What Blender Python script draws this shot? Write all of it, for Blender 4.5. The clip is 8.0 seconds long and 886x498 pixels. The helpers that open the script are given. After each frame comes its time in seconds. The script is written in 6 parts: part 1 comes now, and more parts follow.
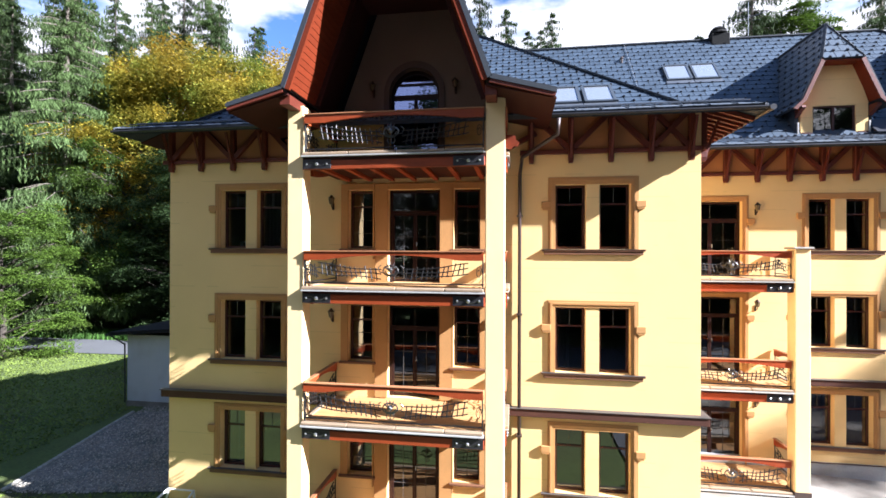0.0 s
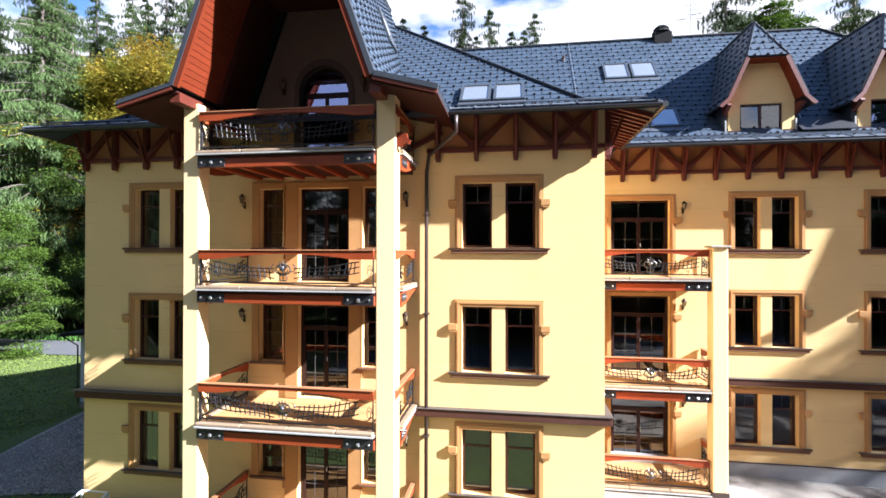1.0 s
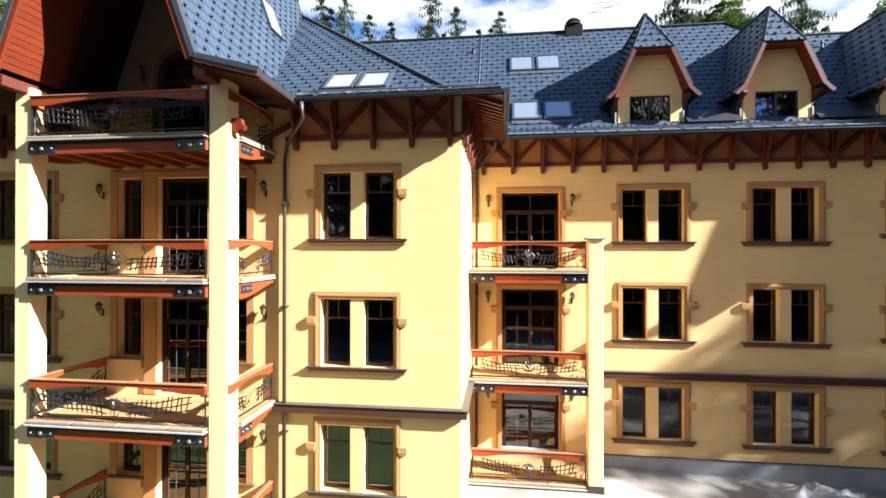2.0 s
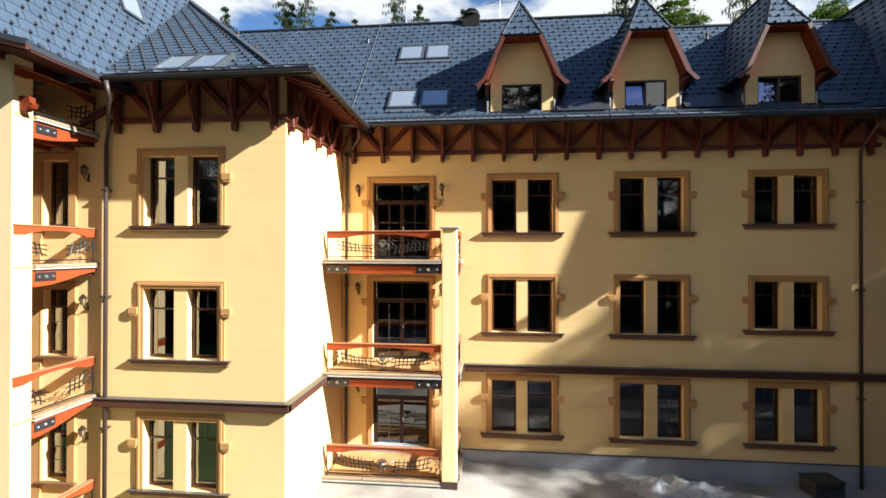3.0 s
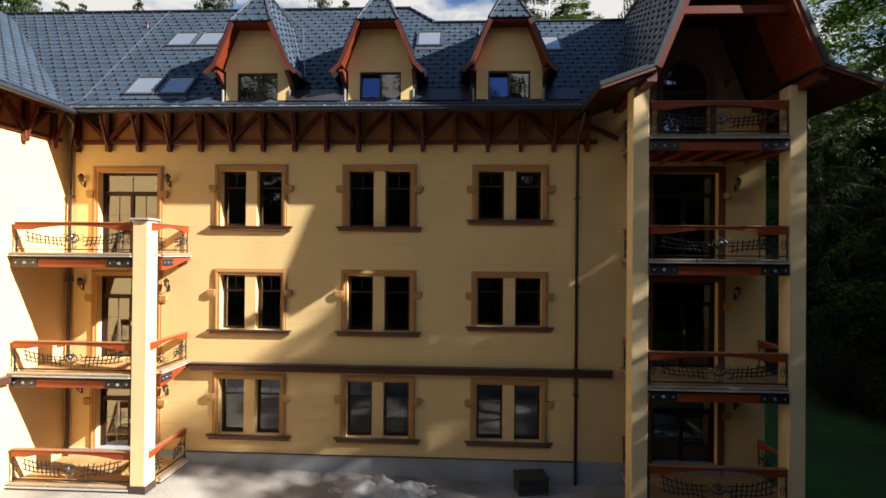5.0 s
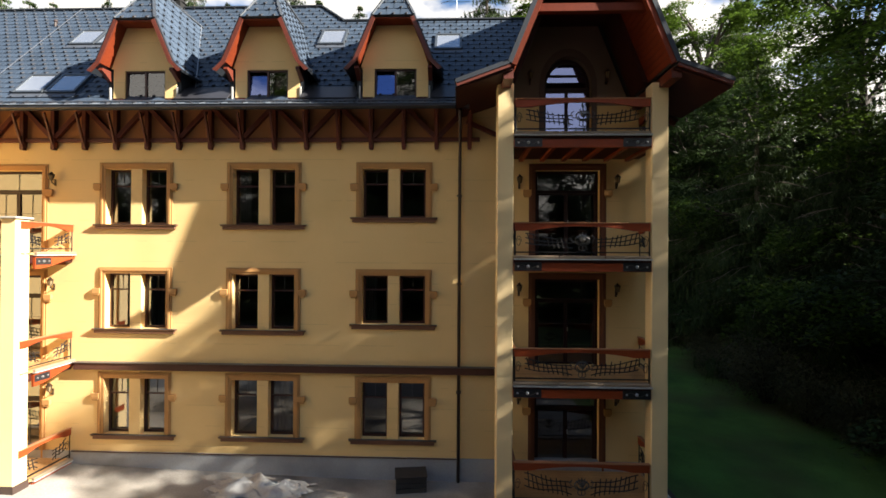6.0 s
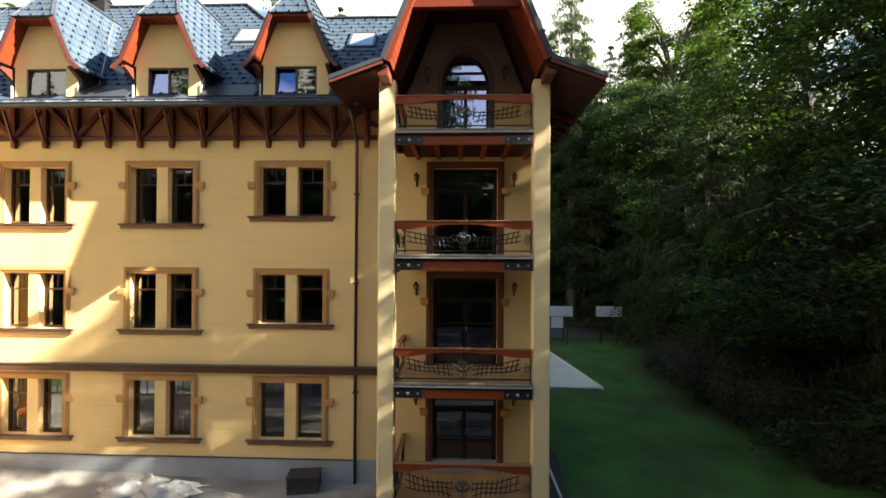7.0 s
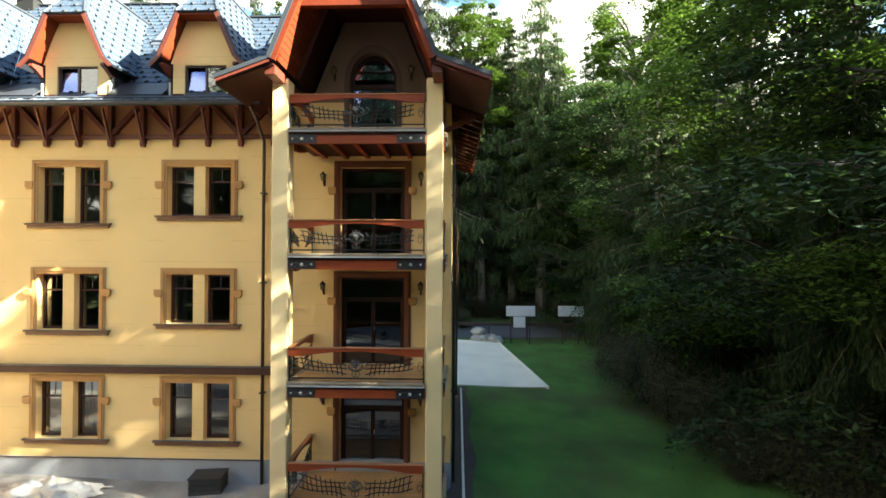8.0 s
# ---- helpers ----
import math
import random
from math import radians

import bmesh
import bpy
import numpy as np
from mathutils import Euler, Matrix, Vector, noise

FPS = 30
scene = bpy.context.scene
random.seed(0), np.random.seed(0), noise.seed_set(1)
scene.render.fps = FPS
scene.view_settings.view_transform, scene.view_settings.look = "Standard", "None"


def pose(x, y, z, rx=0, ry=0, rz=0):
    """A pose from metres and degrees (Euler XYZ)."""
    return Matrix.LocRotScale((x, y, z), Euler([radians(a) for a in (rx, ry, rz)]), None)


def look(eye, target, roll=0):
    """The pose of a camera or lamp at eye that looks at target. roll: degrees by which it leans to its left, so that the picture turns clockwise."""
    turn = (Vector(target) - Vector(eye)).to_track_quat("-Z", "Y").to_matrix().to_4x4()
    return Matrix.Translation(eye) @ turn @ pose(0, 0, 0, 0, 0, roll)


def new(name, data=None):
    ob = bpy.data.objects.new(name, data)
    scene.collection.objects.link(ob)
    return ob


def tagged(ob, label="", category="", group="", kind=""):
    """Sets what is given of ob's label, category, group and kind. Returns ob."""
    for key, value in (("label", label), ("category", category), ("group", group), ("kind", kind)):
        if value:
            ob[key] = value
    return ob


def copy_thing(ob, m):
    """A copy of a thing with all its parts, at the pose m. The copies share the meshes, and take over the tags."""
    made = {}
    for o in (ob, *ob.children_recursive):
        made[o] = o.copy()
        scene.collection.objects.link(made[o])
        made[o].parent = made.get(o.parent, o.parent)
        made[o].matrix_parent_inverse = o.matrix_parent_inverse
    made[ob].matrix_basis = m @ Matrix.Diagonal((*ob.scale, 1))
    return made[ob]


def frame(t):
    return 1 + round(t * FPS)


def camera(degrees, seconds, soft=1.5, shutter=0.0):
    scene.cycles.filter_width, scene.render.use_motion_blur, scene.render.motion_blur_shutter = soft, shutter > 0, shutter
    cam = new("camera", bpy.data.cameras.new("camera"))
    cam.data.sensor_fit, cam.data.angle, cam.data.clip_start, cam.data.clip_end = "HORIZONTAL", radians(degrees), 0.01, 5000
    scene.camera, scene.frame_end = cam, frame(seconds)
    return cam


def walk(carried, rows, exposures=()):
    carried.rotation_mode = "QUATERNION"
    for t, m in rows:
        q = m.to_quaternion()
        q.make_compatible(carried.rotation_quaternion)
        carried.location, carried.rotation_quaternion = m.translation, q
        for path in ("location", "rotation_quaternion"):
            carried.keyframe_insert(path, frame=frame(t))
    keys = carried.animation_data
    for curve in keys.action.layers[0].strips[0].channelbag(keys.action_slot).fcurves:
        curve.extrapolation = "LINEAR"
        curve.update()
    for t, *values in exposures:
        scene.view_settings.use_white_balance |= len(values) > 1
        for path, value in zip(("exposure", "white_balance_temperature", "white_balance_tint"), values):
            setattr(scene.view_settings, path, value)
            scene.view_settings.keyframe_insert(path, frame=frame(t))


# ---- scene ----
cam = camera(86.7, 8.0, soft=1.6)
PATH = [
    (0, (-9.009, -1.334, 7.285), (-9.308, 0.644, 7.291), 0.2),
    (0.5, (-7.959, -1.14, 7.29), (-8.26, 0.837, 7.298), 0.2),
    (1, (-6.606, -0.881, 7.238), (-6.902, 1.097, 7.248), 0.1),
    (2.5, (-1.513, 0.254, 6.883), (-1.728, 2.243, 6.888), 0.1),
    (3, (0.462, 0.649, 6.712), (0.266, 2.639, 6.723), 0.1),
    (3.5, (2.433, 0.953, 6.647), (2.25, 2.945, 6.657), 0.2),
    (4, (4.467, 1.25, 6.655), (4.32, 3.245, 6.66), 0.4),
    (4.5, (6.219, 1.436, 6.623), (6.108, 3.433, 6.631), 0.5),
    (5, (8.013, 1.597, 6.585), (7.925, 3.595, 6.597), 0.5),
    (6.5, (12.922, 1.823, 6.505), (12.853, 3.822, 6.52), 0.3),
    (7, (14.422, 1.976, 6.483), (14.344, 3.974, 6.501), 0.3),
    (7.5, (15.738, 2.055, 6.466), (15.664, 4.054, 6.487), 0.3),
    (8, (17.011, 2.085, 6.46), (16.949, 4.084, 6.48), 0.2),
]
EXPOSURES = [(0.0, 1.97, 5440, 13), (1.0, 1.95, 5440, 13), (2.5, 1.65, 5650, 5), (4.0, 1.2, 5800, 4), (5.0, 1.22, 6100, 8), (6.5, 2.25, 6550, 6), (7.2, 2.85, 6550, 0), (8.0, 3.45, 6500, -3)]
walk(cam, [(t, look(eye, target, roll)) for t, eye, target, roll in PATH],
     EXPOSURES)

# ---- light ----
SUN = Vector((3.80, -1.0, 2.38)).normalized()
world = bpy.data.worlds.new("world")
scene.world = world
world.use_nodes = True
wn, wl = world.node_tree.nodes, world.node_tree.links
wn.clear()
sky = wn.new("ShaderNodeTexSky")
sky.sky_type = "NISHITA"
sky.sun_disc = False
sky.sun_elevation = math.asin(SUN.z)
sky.sun_rotation = math.atan2(SUN.x, SUN.y)
sky.altitude, sky.air_density, sky.dust_density = 700, 1.0, 0.6
coords = wn.new("ShaderNodeTexCoord")
squash = wn.new("ShaderNodeMapping")
squash.inputs["Scale"].default_value = (1.0, 1.0, 2.4)
cloud = wn.new("ShaderNodeTexNoise")
cloud.inputs["Scale"].default_value = 2.1
cloud.inputs["Detail"].default_value = 7.0
cloud.inputs["Roughness"].default_value = 0.55
shape = wn.new("ShaderNodeValToRGB")
shape.color_ramp.elements[0].position, shape.color_ramp.elements[1].position = 0.475, 0.545
white = wn.new("ShaderNodeMix")
white.data_type = "RGBA"
white.inputs["B"].default_value = (19.2, 17.8, 16.4, 1)
back = wn.new("ShaderNodeBackground")
back.inputs["Strength"].default_value = 0.020
wout = wn.new("ShaderNodeOutputWorld")
wl.new(coords.outputs["Generated"], squash.inputs["Vector"])
wl.new(squash.outputs["Vector"], cloud.inputs["Vector"])
# clouds crowd together towards the horizon and thin out overhead
axes = wn.new("ShaderNodeSeparateXYZ")
thin = wn.new("ShaderNodeMath")
thin.operation = "MULTIPLY_ADD"
thin.inputs[1].default_value, thin.inputs[2].default_value = -0.55, 0.31
cover = wn.new("ShaderNodeMath")
cover.operation = "ADD"
wl.new(coords.outputs["Generated"], axes.inputs["Vector"])
wl.new(axes.outputs["Z"], thin.inputs[0])
wl.new(cloud.outputs["Fac"], cover.inputs[0])
wl.new(thin.outputs[0], cover.inputs[1])
wl.new(cover.outputs[0], shape.inputs["Fac"])
wl.new(shape.outputs["Color"], white.inputs["Factor"])
clear = wn.new("ShaderNodeVectorMath")
clear.operation = "MULTIPLY"
clear.inputs[1].default_value = (2.5, 2.85, 3.2)
wl.new(sky.outputs["Color"], clear.inputs[0])
wl.new(clear.outputs["Vector"], white.inputs["A"])
wl.new(white.outputs["Result"], back.inputs["Color"])
wl.new(back.outputs["Background"], wout.inputs["Surface"])
sun = new("sun", bpy.data.lights.new("sun", "SUN"))
sun.data.energy, sun.data.angle, sun.data.color = 6.2, radians(0.6), (1.0, 0.95, 0.88)
sun.matrix_world = look(SUN * 60, (0, 0, 0))


# ---- materials ----
def material(name, base, rough=0.7, spread=0.25, scale=1.5, grain=14.0, bump=0.15, metal=0.0, random=0.0,
             island=0.0, translucent=0.0, stretch=(1, 1, 1), stain=None, specular=0.5):
    """Base colour varied at two scales, fine relief, and a shade of its own for each piece."""
    m = bpy.data.materials.new(name)
    m.use_nodes = True
    n, l = m.node_tree.nodes, m.node_tree.links
    surf = n["Principled BSDF"]
    surf.inputs["Roughness"].default_value = rough
    surf.inputs["Metallic"].default_value = metal
    surf.inputs["Specular IOR Level"].default_value = specular
    tc = n.new("ShaderNodeTexCoord")
    mp = n.new("ShaderNodeMapping")
    mp.inputs["Scale"].default_value = stretch
    l.new(tc.outputs["Object"], mp.inputs["Vector"])
    big = n.new("ShaderNodeTexNoise")
    big.inputs["Scale"].default_value, big.inputs["Detail"].default_value = scale, 6
    fine = n.new("ShaderNodeTexNoise")
    fine.inputs["Scale"].default_value, fine.inputs["Detail"].default_value = grain, 8
    l.new(mp.outputs["Vector"], big.inputs["Vector"])
    l.new(mp.outputs["Vector"], fine.inputs["Vector"])
    both = n.new("ShaderNodeMath")
    both.operation = "ADD"
    l.new(big.outputs["Fac"], both.inputs[0])
    l.new(fine.outputs["Fac"], both.inputs[1])
    ramp = n.new("ShaderNodeMapRange")
    ramp.inputs["From Min"].default_value, ramp.inputs["From Max"].default_value = 0.6, 1.4
    ramp.inputs["To Min"].default_value, ramp.inputs["To Max"].default_value = 1 - spread, 1 + spread
    l.new(both.outputs[0], ramp.inputs["Value"])
    value = ramp.outputs["Result"]
    for amount, node, socket in ((random, "ShaderNodeObjectInfo", "Random"), (island, "ShaderNodeNewGeometry", "Random Per Island")):
        if amount:
            info = n.new(node)
            rr = n.new("ShaderNodeMapRange")
            rr.inputs["To Min"].default_value, rr.inputs["To Max"].default_value = 1 - amount, 1 + amount
            l.new(info.outputs[socket], rr.inputs["Value"])
            mul = n.new("ShaderNodeMath")
            mul.operation = "MULTIPLY"
            l.new(value, mul.inputs[0])
            l.new(rr.outputs["Result"], mul.inputs[1])
            value = mul.outputs[0]
    tint = n.new("ShaderNodeVectorMath")
    tint.operation = "SCALE"
    tint.inputs[0].default_value = base
    l.new(value, tint.inputs["Scale"])
    colour = tint.outputs["Vector"]
    if stain:
        other, size, low, high = stain
        patch = n.new("ShaderNodeTexNoise")
        patch.inputs["Scale"].default_value, patch.inputs["Detail"].default_value = size, 5
        l.new(tc.outputs["Object"], patch.inputs["Vector"])
        pr = n.new("ShaderNodeMapRange")
        pr.inputs["From Min"].default_value, pr.inputs["From Max"].default_value = low, high
        l.new(patch.outputs["Fac"], pr.inputs["Value"])
        mix = n.new("ShaderNodeMix")
        mix.data_type = "RGBA"
        mix.inputs["B"].default_value = (*other, 1)
        l.new(pr.outputs["Result"], mix.inputs["Factor"])
        l.new(colour, mix.inputs["A"])
        colour = mix.outputs["Result"]
    l.new(colour, surf.inputs["Base Color"])
    if bump:
        bm_ = n.new("ShaderNodeBump")
        bm_.inputs["Strength"].default_value, bm_.inputs["Distance"].default_value = bump, 0.02
        l.new(fine.outputs["Fac"], bm_.inputs["Height"])
        l.new(bm_.outputs["Normal"], surf.inputs["Normal"])
    if translucent:
        glow = n.new("ShaderNodeBsdfTranslucent")
        l.new(colour, glow.inputs["Color"])
        ms = n.new("ShaderNodeMixShader")
        ms.inputs["Fac"].default_value = translucent
        l.new(surf.outputs["BSDF"], ms.inputs[1])
        l.new(glow.outputs["BSDF"], ms.inputs[2])
        l.new(ms.outputs["Shader"], n["Material Output"].inputs["Surface"])
    return m


def glass_material(name, tint, fresnel, gloss_tint=(1, 1, 1)):
    m = bpy.data.materials.new(name)
    m.use_nodes = True
    n, l = m.node_tree.nodes, m.node_tree.links
    n.remove(n["Principled BSDF"])
    clear = n.new("ShaderNodeBsdfTransparent")
    clear.inputs["Color"].default_value = (*tint, 1)
    gloss = n.new("ShaderNodeBsdfGlossy")
    gloss.inputs["Roughness"].default_value = 0.015
    gloss.inputs["Color"].default_value = (*gloss_tint, 1)
    wave = n.new("ShaderNodeTexNoise")
    wave.inputs["Scale"].default_value, wave.inputs["Detail"].default_value = 1.6, 1
    tc = n.new("ShaderNodeTexCoord")
    bm_ = n.new("ShaderNodeBump")
    bm_.inputs["Strength"].default_value, bm_.inputs["Distance"].default_value = 0.04, 0.02
    l.new(tc.outputs["Object"], wave.inputs["Vector"])
    l.new(wave.outputs["Fac"], bm_.inputs["Height"])
    l.new(bm_.outputs["Normal"], gloss.inputs["Normal"])
    fr = n.new("ShaderNodeFresnel")
    fr.inputs["IOR"].default_value = fresnel
    ms = n.new("ShaderNodeMixShader")
    l.new(fr.outputs["Fac"], ms.inputs["Fac"])
    l.new(clear.outputs["BSDF"], ms.inputs[1])
    l.new(gloss.outputs["BSDF"], ms.inputs[2])
    l.new(ms.outputs["Shader"], n["Material Output"].inputs["Surface"])
    return m


STUCCO = material("stucco", (0.82, 0.565, 0.247), 0.85, 0.07, 0.5, 60, 0.25, stain=((0.68, 0.465, 0.18), 0.35, 0.55, 0.9), specular=0.2)


def courses(m, period, strength):
    """Faint broken lines where the insulation boards meet under the render."""
    n, l = m.node_tree.nodes, m.node_tree.links
    surf = n["Principled BSDF"]
    base = surf.inputs["Base Color"].links[0].from_socket
    tc, axes = n.new("ShaderNodeTexCoord"), n.new("ShaderNodeSeparateXYZ")
    l.new(tc.outputs["Object"], axes.inputs["Vector"])

    def maths(kind, a, b):
        node = n.new("ShaderNodeMath")
        node.operation = kind
        for i, v in enumerate((a, b)):
            if isinstance(v, (int, float)):
                node.inputs[i].default_value = v
            else:
                l.new(v, node.inputs[i])
        return node.outputs[0]
    line = maths("LESS_THAN", maths("PINGPONG", axes.outputs["Z"], period / 2), 0.008)
    gaps = n.new("ShaderNodeTexNoise")
    gaps.inputs["Scale"].default_value = 0.9
    l.new(tc.outputs["Object"], gaps.inputs["Vector"])
    mask = maths("MULTIPLY", line, maths("GREATER_THAN", gaps.outputs["Fac"], 0.52))
    mix = n.new("ShaderNodeMix")
    mix.data_type = "RGBA"
    mix.inputs["B"].default_value = (0.42, 0.29, 0.13, 1)
    l.new(maths("MULTIPLY", mask, strength), mix.inputs["Factor"])
    l.new(base, mix.inputs["A"])
    l.new(mix.outputs["Result"], surf.inputs["Base Color"])


courses(STUCCO, 0.62, 0.32)
STUCCO_POST = material("stucco_post", (0.82, 0.60, 0.31), 0.85, 0.07, 0.9, 60, 0.25, specular=0.2)
FRIEZE = material("brown_ochre_render", (0.42, 0.180, 0.072), 0.85, 0.12, 0.8, 50, 0.25, specular=0.2)
# Gable wall and arch surround: the deep shade is put into the base colour.
GABLESHADE = material("shade_toned_stucco", (0.20, 0.140, 0.098), 0.85, 0.12, 0.8, 50, 0.25, specular=0.2)
SHADETRIM = material("shade_toned_moulding", (0.10, 0.06, 0.04), 0.7, 0.15, 1.2, 40, 0.15)
TRIM = material("ochre_trim", (0.48, 0.25, 0.088), 0.75, 0.12, 1.2, 40, 0.15, specular=0.25)
SILL = material("brown_sill", (0.17, 0.075, 0.036), 0.55, 0.2, 2, 30, 0.1)
BAND = material("brown_band", (0.075, 0.030, 0.019), 0.6, 0.2, 2, 30, 0.1, specular=0.25)
BANDTOP = material("zinc_capping", (0.10, 0.085, 0.075), 0.5, 0.2, 2, 20, 0.05, metal=0.2)
FRAMEWOOD = material("mahogany_frame", (0.050, 0.012, 0.009), 0.4, 0.2, 2, 30, 0.1)
DOORWOOD = material("dark_door_timber", (0.024, 0.008, 0.006), 0.5, 0.2, 2, 30, 0.1, specular=0.25)
DOORTRIM = material("brown_door_trim", (0.16, 0.060, 0.030), 0.7, 0.15, 1.2, 40, 0.15, specular=0.25)
RAILWOOD = material("red_timber", (0.265, 0.046, 0.011), 0.45, 0.25, 1.5, 22, 0.2, stretch=(1, 6, 6), random=0.12, specular=0.3)
TRUSSWOOD = material("brown_timber", (0.110, 0.018, 0.0065), 0.55, 0.25, 1.5, 22, 0.2, random=0.12)
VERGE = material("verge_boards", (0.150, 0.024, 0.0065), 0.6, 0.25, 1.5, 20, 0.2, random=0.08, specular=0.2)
# Darker than the verge timber; doubles as painted shade on recessed boards.
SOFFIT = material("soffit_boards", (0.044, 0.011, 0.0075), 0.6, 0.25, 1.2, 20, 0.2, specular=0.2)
HANDRAIL = material("pale_handrail", (0.34, 0.145, 0.065), 0.5, 0.3, 1.5, 22, 0.2, stretch=(1, 6, 6), random=0.12, specular=0.3)
DECK = material("deck_boards", (0.46, 0.25, 0.092), 0.65, 0.3, 1.5, 25, 0.2, random=0.15)
SLATE = material("slate", (0.047, 0.064, 0.089), 0.5, 0.25, 1.0, 30, 0.25, random=0.09, island=0.12, specular=0.4)
SHEET = material("grey_sheet", (0.034, 0.038, 0.045), 0.6, 0.2, 1.0, 14, 0.1, specular=0.3)
EAVESHEET = material("eave_sheets", (0.13, 0.145, 0.165), 0.42, 0.25, 1.2, 14, 0.15, metal=0.3, random=0.2)
EDGING = material("eave_metal", (0.12, 0.13, 0.15), 0.45, 0.2, 1.5, 14, 0.1, metal=0.5)
GUTTER = material("gutter_metal", (0.038, 0.037, 0.042), 0.42, 0.2, 2, 14, 0.05, metal=0.25)
PIPE = material("brown_downpipe", (0.05, 0.03, 0.023), 0.45, 0.2, 2, 14, 0.05)
BARS = material("glazing_bar_metal", (0.16, 0.15, 0.14), 0.4, 0.1, 3, 30, 0.0, metal=0.5)
IRON = material("wrought_iron", (0.028, 0.026, 0.026), 0.45, 0.3, 3, 30, 0.1, metal=0.6)
SILVERIRON = material("burnished_iron", (0.13, 0.125, 0.12), 0.35, 0.4, 5, 30, 0.2, metal=0.9)
PLATE = material("iron_plate", (0.045, 0.042, 0.045), 0.4, 0.3, 3, 30, 0.15, metal=0.6)
STUD = material("steel_stud", (0.50, 0.49, 0.48), 0.3, 0.1, 3, 30, 0.05, metal=0.9)
EDGEBOARD = material("weathered_edge_board", (0.29, 0.205, 0.125), 0.75, 0.3, 1.5, 25, 0.3, random=0.12, stretch=(1, 5, 5))
LEADTOP = material("lead_flashing", (0.42, 0.40, 0.37), 0.5, 0.2, 2, 16, 0.1)
LANTERN = material("bronze_lantern", (0.06, 0.035, 0.02), 0.4, 0.3, 4, 30, 0.1, metal=0.6)
LAMPGLASS = material("lantern_glass", (0.26, 0.19, 0.10), 0.2, 0.1, 3, 10, 0)
GLASS = glass_material("window_glass", (0.36, 0.38, 0.40), 2.15)
# The blue gloss stands in for blue sky mirrored in these panes.
SKYTINTGLASS = glass_material("sky_tinted_glass", (0.30, 0.32, 0.36), 3.6, (0.42, 0.52, 1.0))
# Opaque pale metal stands in for roof panes that reflect white sky.
SKYGLASS = material("sky_toned_glazing", (0.55, 0.57, 0.60), 0.08, 0.06, 0.8, 6, 0.0, specular=0.7, metal=0.7)
SKYFRAME = material("skylight_frame", (0.10, 0.11, 0.12), 0.35, 0.15, 2, 20, 0.05, metal=0.5)
# For the carton, and for sheets added behind the roof panes to whiten them.
MATTWHITE = material("matt_white", (0.82, 0.82, 0.82), 0.7, 0.05, 2, 20, 0.05)
ROOM = material("room_plaster", (0.30, 0.27, 0.23), 0.9, 0.2, 0.7, 10, 0.05)
CURTAIN = material("net_curtain", (0.62, 0.60, 0.56), 0.9, 0.12, 2, 20, 0.1, stretch=(9, 1, 1))
CONCRETE = material("concrete", (0.33, 0.295, 0.25), 0.85, 0.25, 0.6, 20, 0.3, stain=((0.15, 0.13, 0.105), 0.40, 0.44, 0.66))
PLINTH = material("plinth_render", (0.36, 0.365, 0.37), 0.85, 0.14, 0.8, 30, 0.2, stain=((0.25, 0.25, 0.25), 0.5, 0.5, 0.7))
PAVING = material("pale_paving", (0.84, 0.75, 0.60), 0.85, 0.14, 0.7, 30, 0.2)
GRAVEL = material("gravel", (0.25, 0.225, 0.19), 0.9, 0.6, 0.5, 9, 1.0, stain=((0.12, 0.125, 0.10), 0.5, 0.45, 0.6))
ASPHALT = material("asphalt", (0.10, 0.10, 0.105), 0.85, 0.2, 0.4, 40, 0.3)
SOIL = material("ground", (0.085, 0.115, 0.024), 0.95, 0.45, 0.35, 9, 0.8, stain=((0.06, 0.05, 0.022), 0.12, 0.52, 0.72))
PEBBLE = material("pebbles", (0.34, 0.295, 0.235), 0.85, 0.25, 2, 20, 0.2, island=0.55)
GRASS = material("grass", (0.16, 0.21, 0.034), 0.8, 0.3, 0.25, 6, 0, island=0.2, translucent=0.3)
EARTH = material("bare_earth", (0.085, 0.062, 0.042), 0.95, 0.35, 0.8, 12, 0.8)
LAWN = material("lawn", (0.072, 0.165, 0.024), 0.9, 0.65, 0.6, 38, 0.9, stain=((0.075, 0.085, 0.024), 0.22, 0.46, 0.7))
LAWNBLADE = material("lawn_blades", (0.074, 0.165, 0.024), 0.8, 0.3, 0.3, 6, 0, island=0.35, translucent=0.3)
BARK = material("bark", (0.055, 0.042, 0.032), 0.9, 0.35, 2, 14, 0.8, stretch=(1, 1, 0.3))
SPRUCEBARK = material("spruce_bark", (0.17, 0.14, 0.11), 0.9, 0.4, 1.5, 12, 0.8, stretch=(1, 1, 0.3))
# Two copies of one needle colour: sunlight is put into the lighter one.
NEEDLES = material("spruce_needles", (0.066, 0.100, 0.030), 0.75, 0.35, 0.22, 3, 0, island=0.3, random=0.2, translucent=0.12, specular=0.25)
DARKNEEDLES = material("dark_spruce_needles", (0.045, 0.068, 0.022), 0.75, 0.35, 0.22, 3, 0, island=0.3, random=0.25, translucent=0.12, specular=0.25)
LEAVES = material("green_leaves", (0.090, 0.145, 0.019), 0.6, 0.3, 0.2, 3, 0, island=0.45, random=0.22, translucent=0.35, specular=0.3)
GOLD = material("autumn_leaves", (0.44, 0.29, 0.028), 0.6, 0.4, 0.16, 3, 0, island=0.25, random=0.2, translucent=0.35,
                stain=((0.18, 0.22, 0.032), 0.16, 0.38, 0.60), specular=0.3)
# Darker copy of the green leaves; the trees' shade is put into the colour.
SHADELEAF = material("shade_toned_leaves", (0.038, 0.064, 0.018), 0.65, 0.3, 0.3, 4, 0, island=0.45, random=0.25, translucent=0.3, specular=0.3)
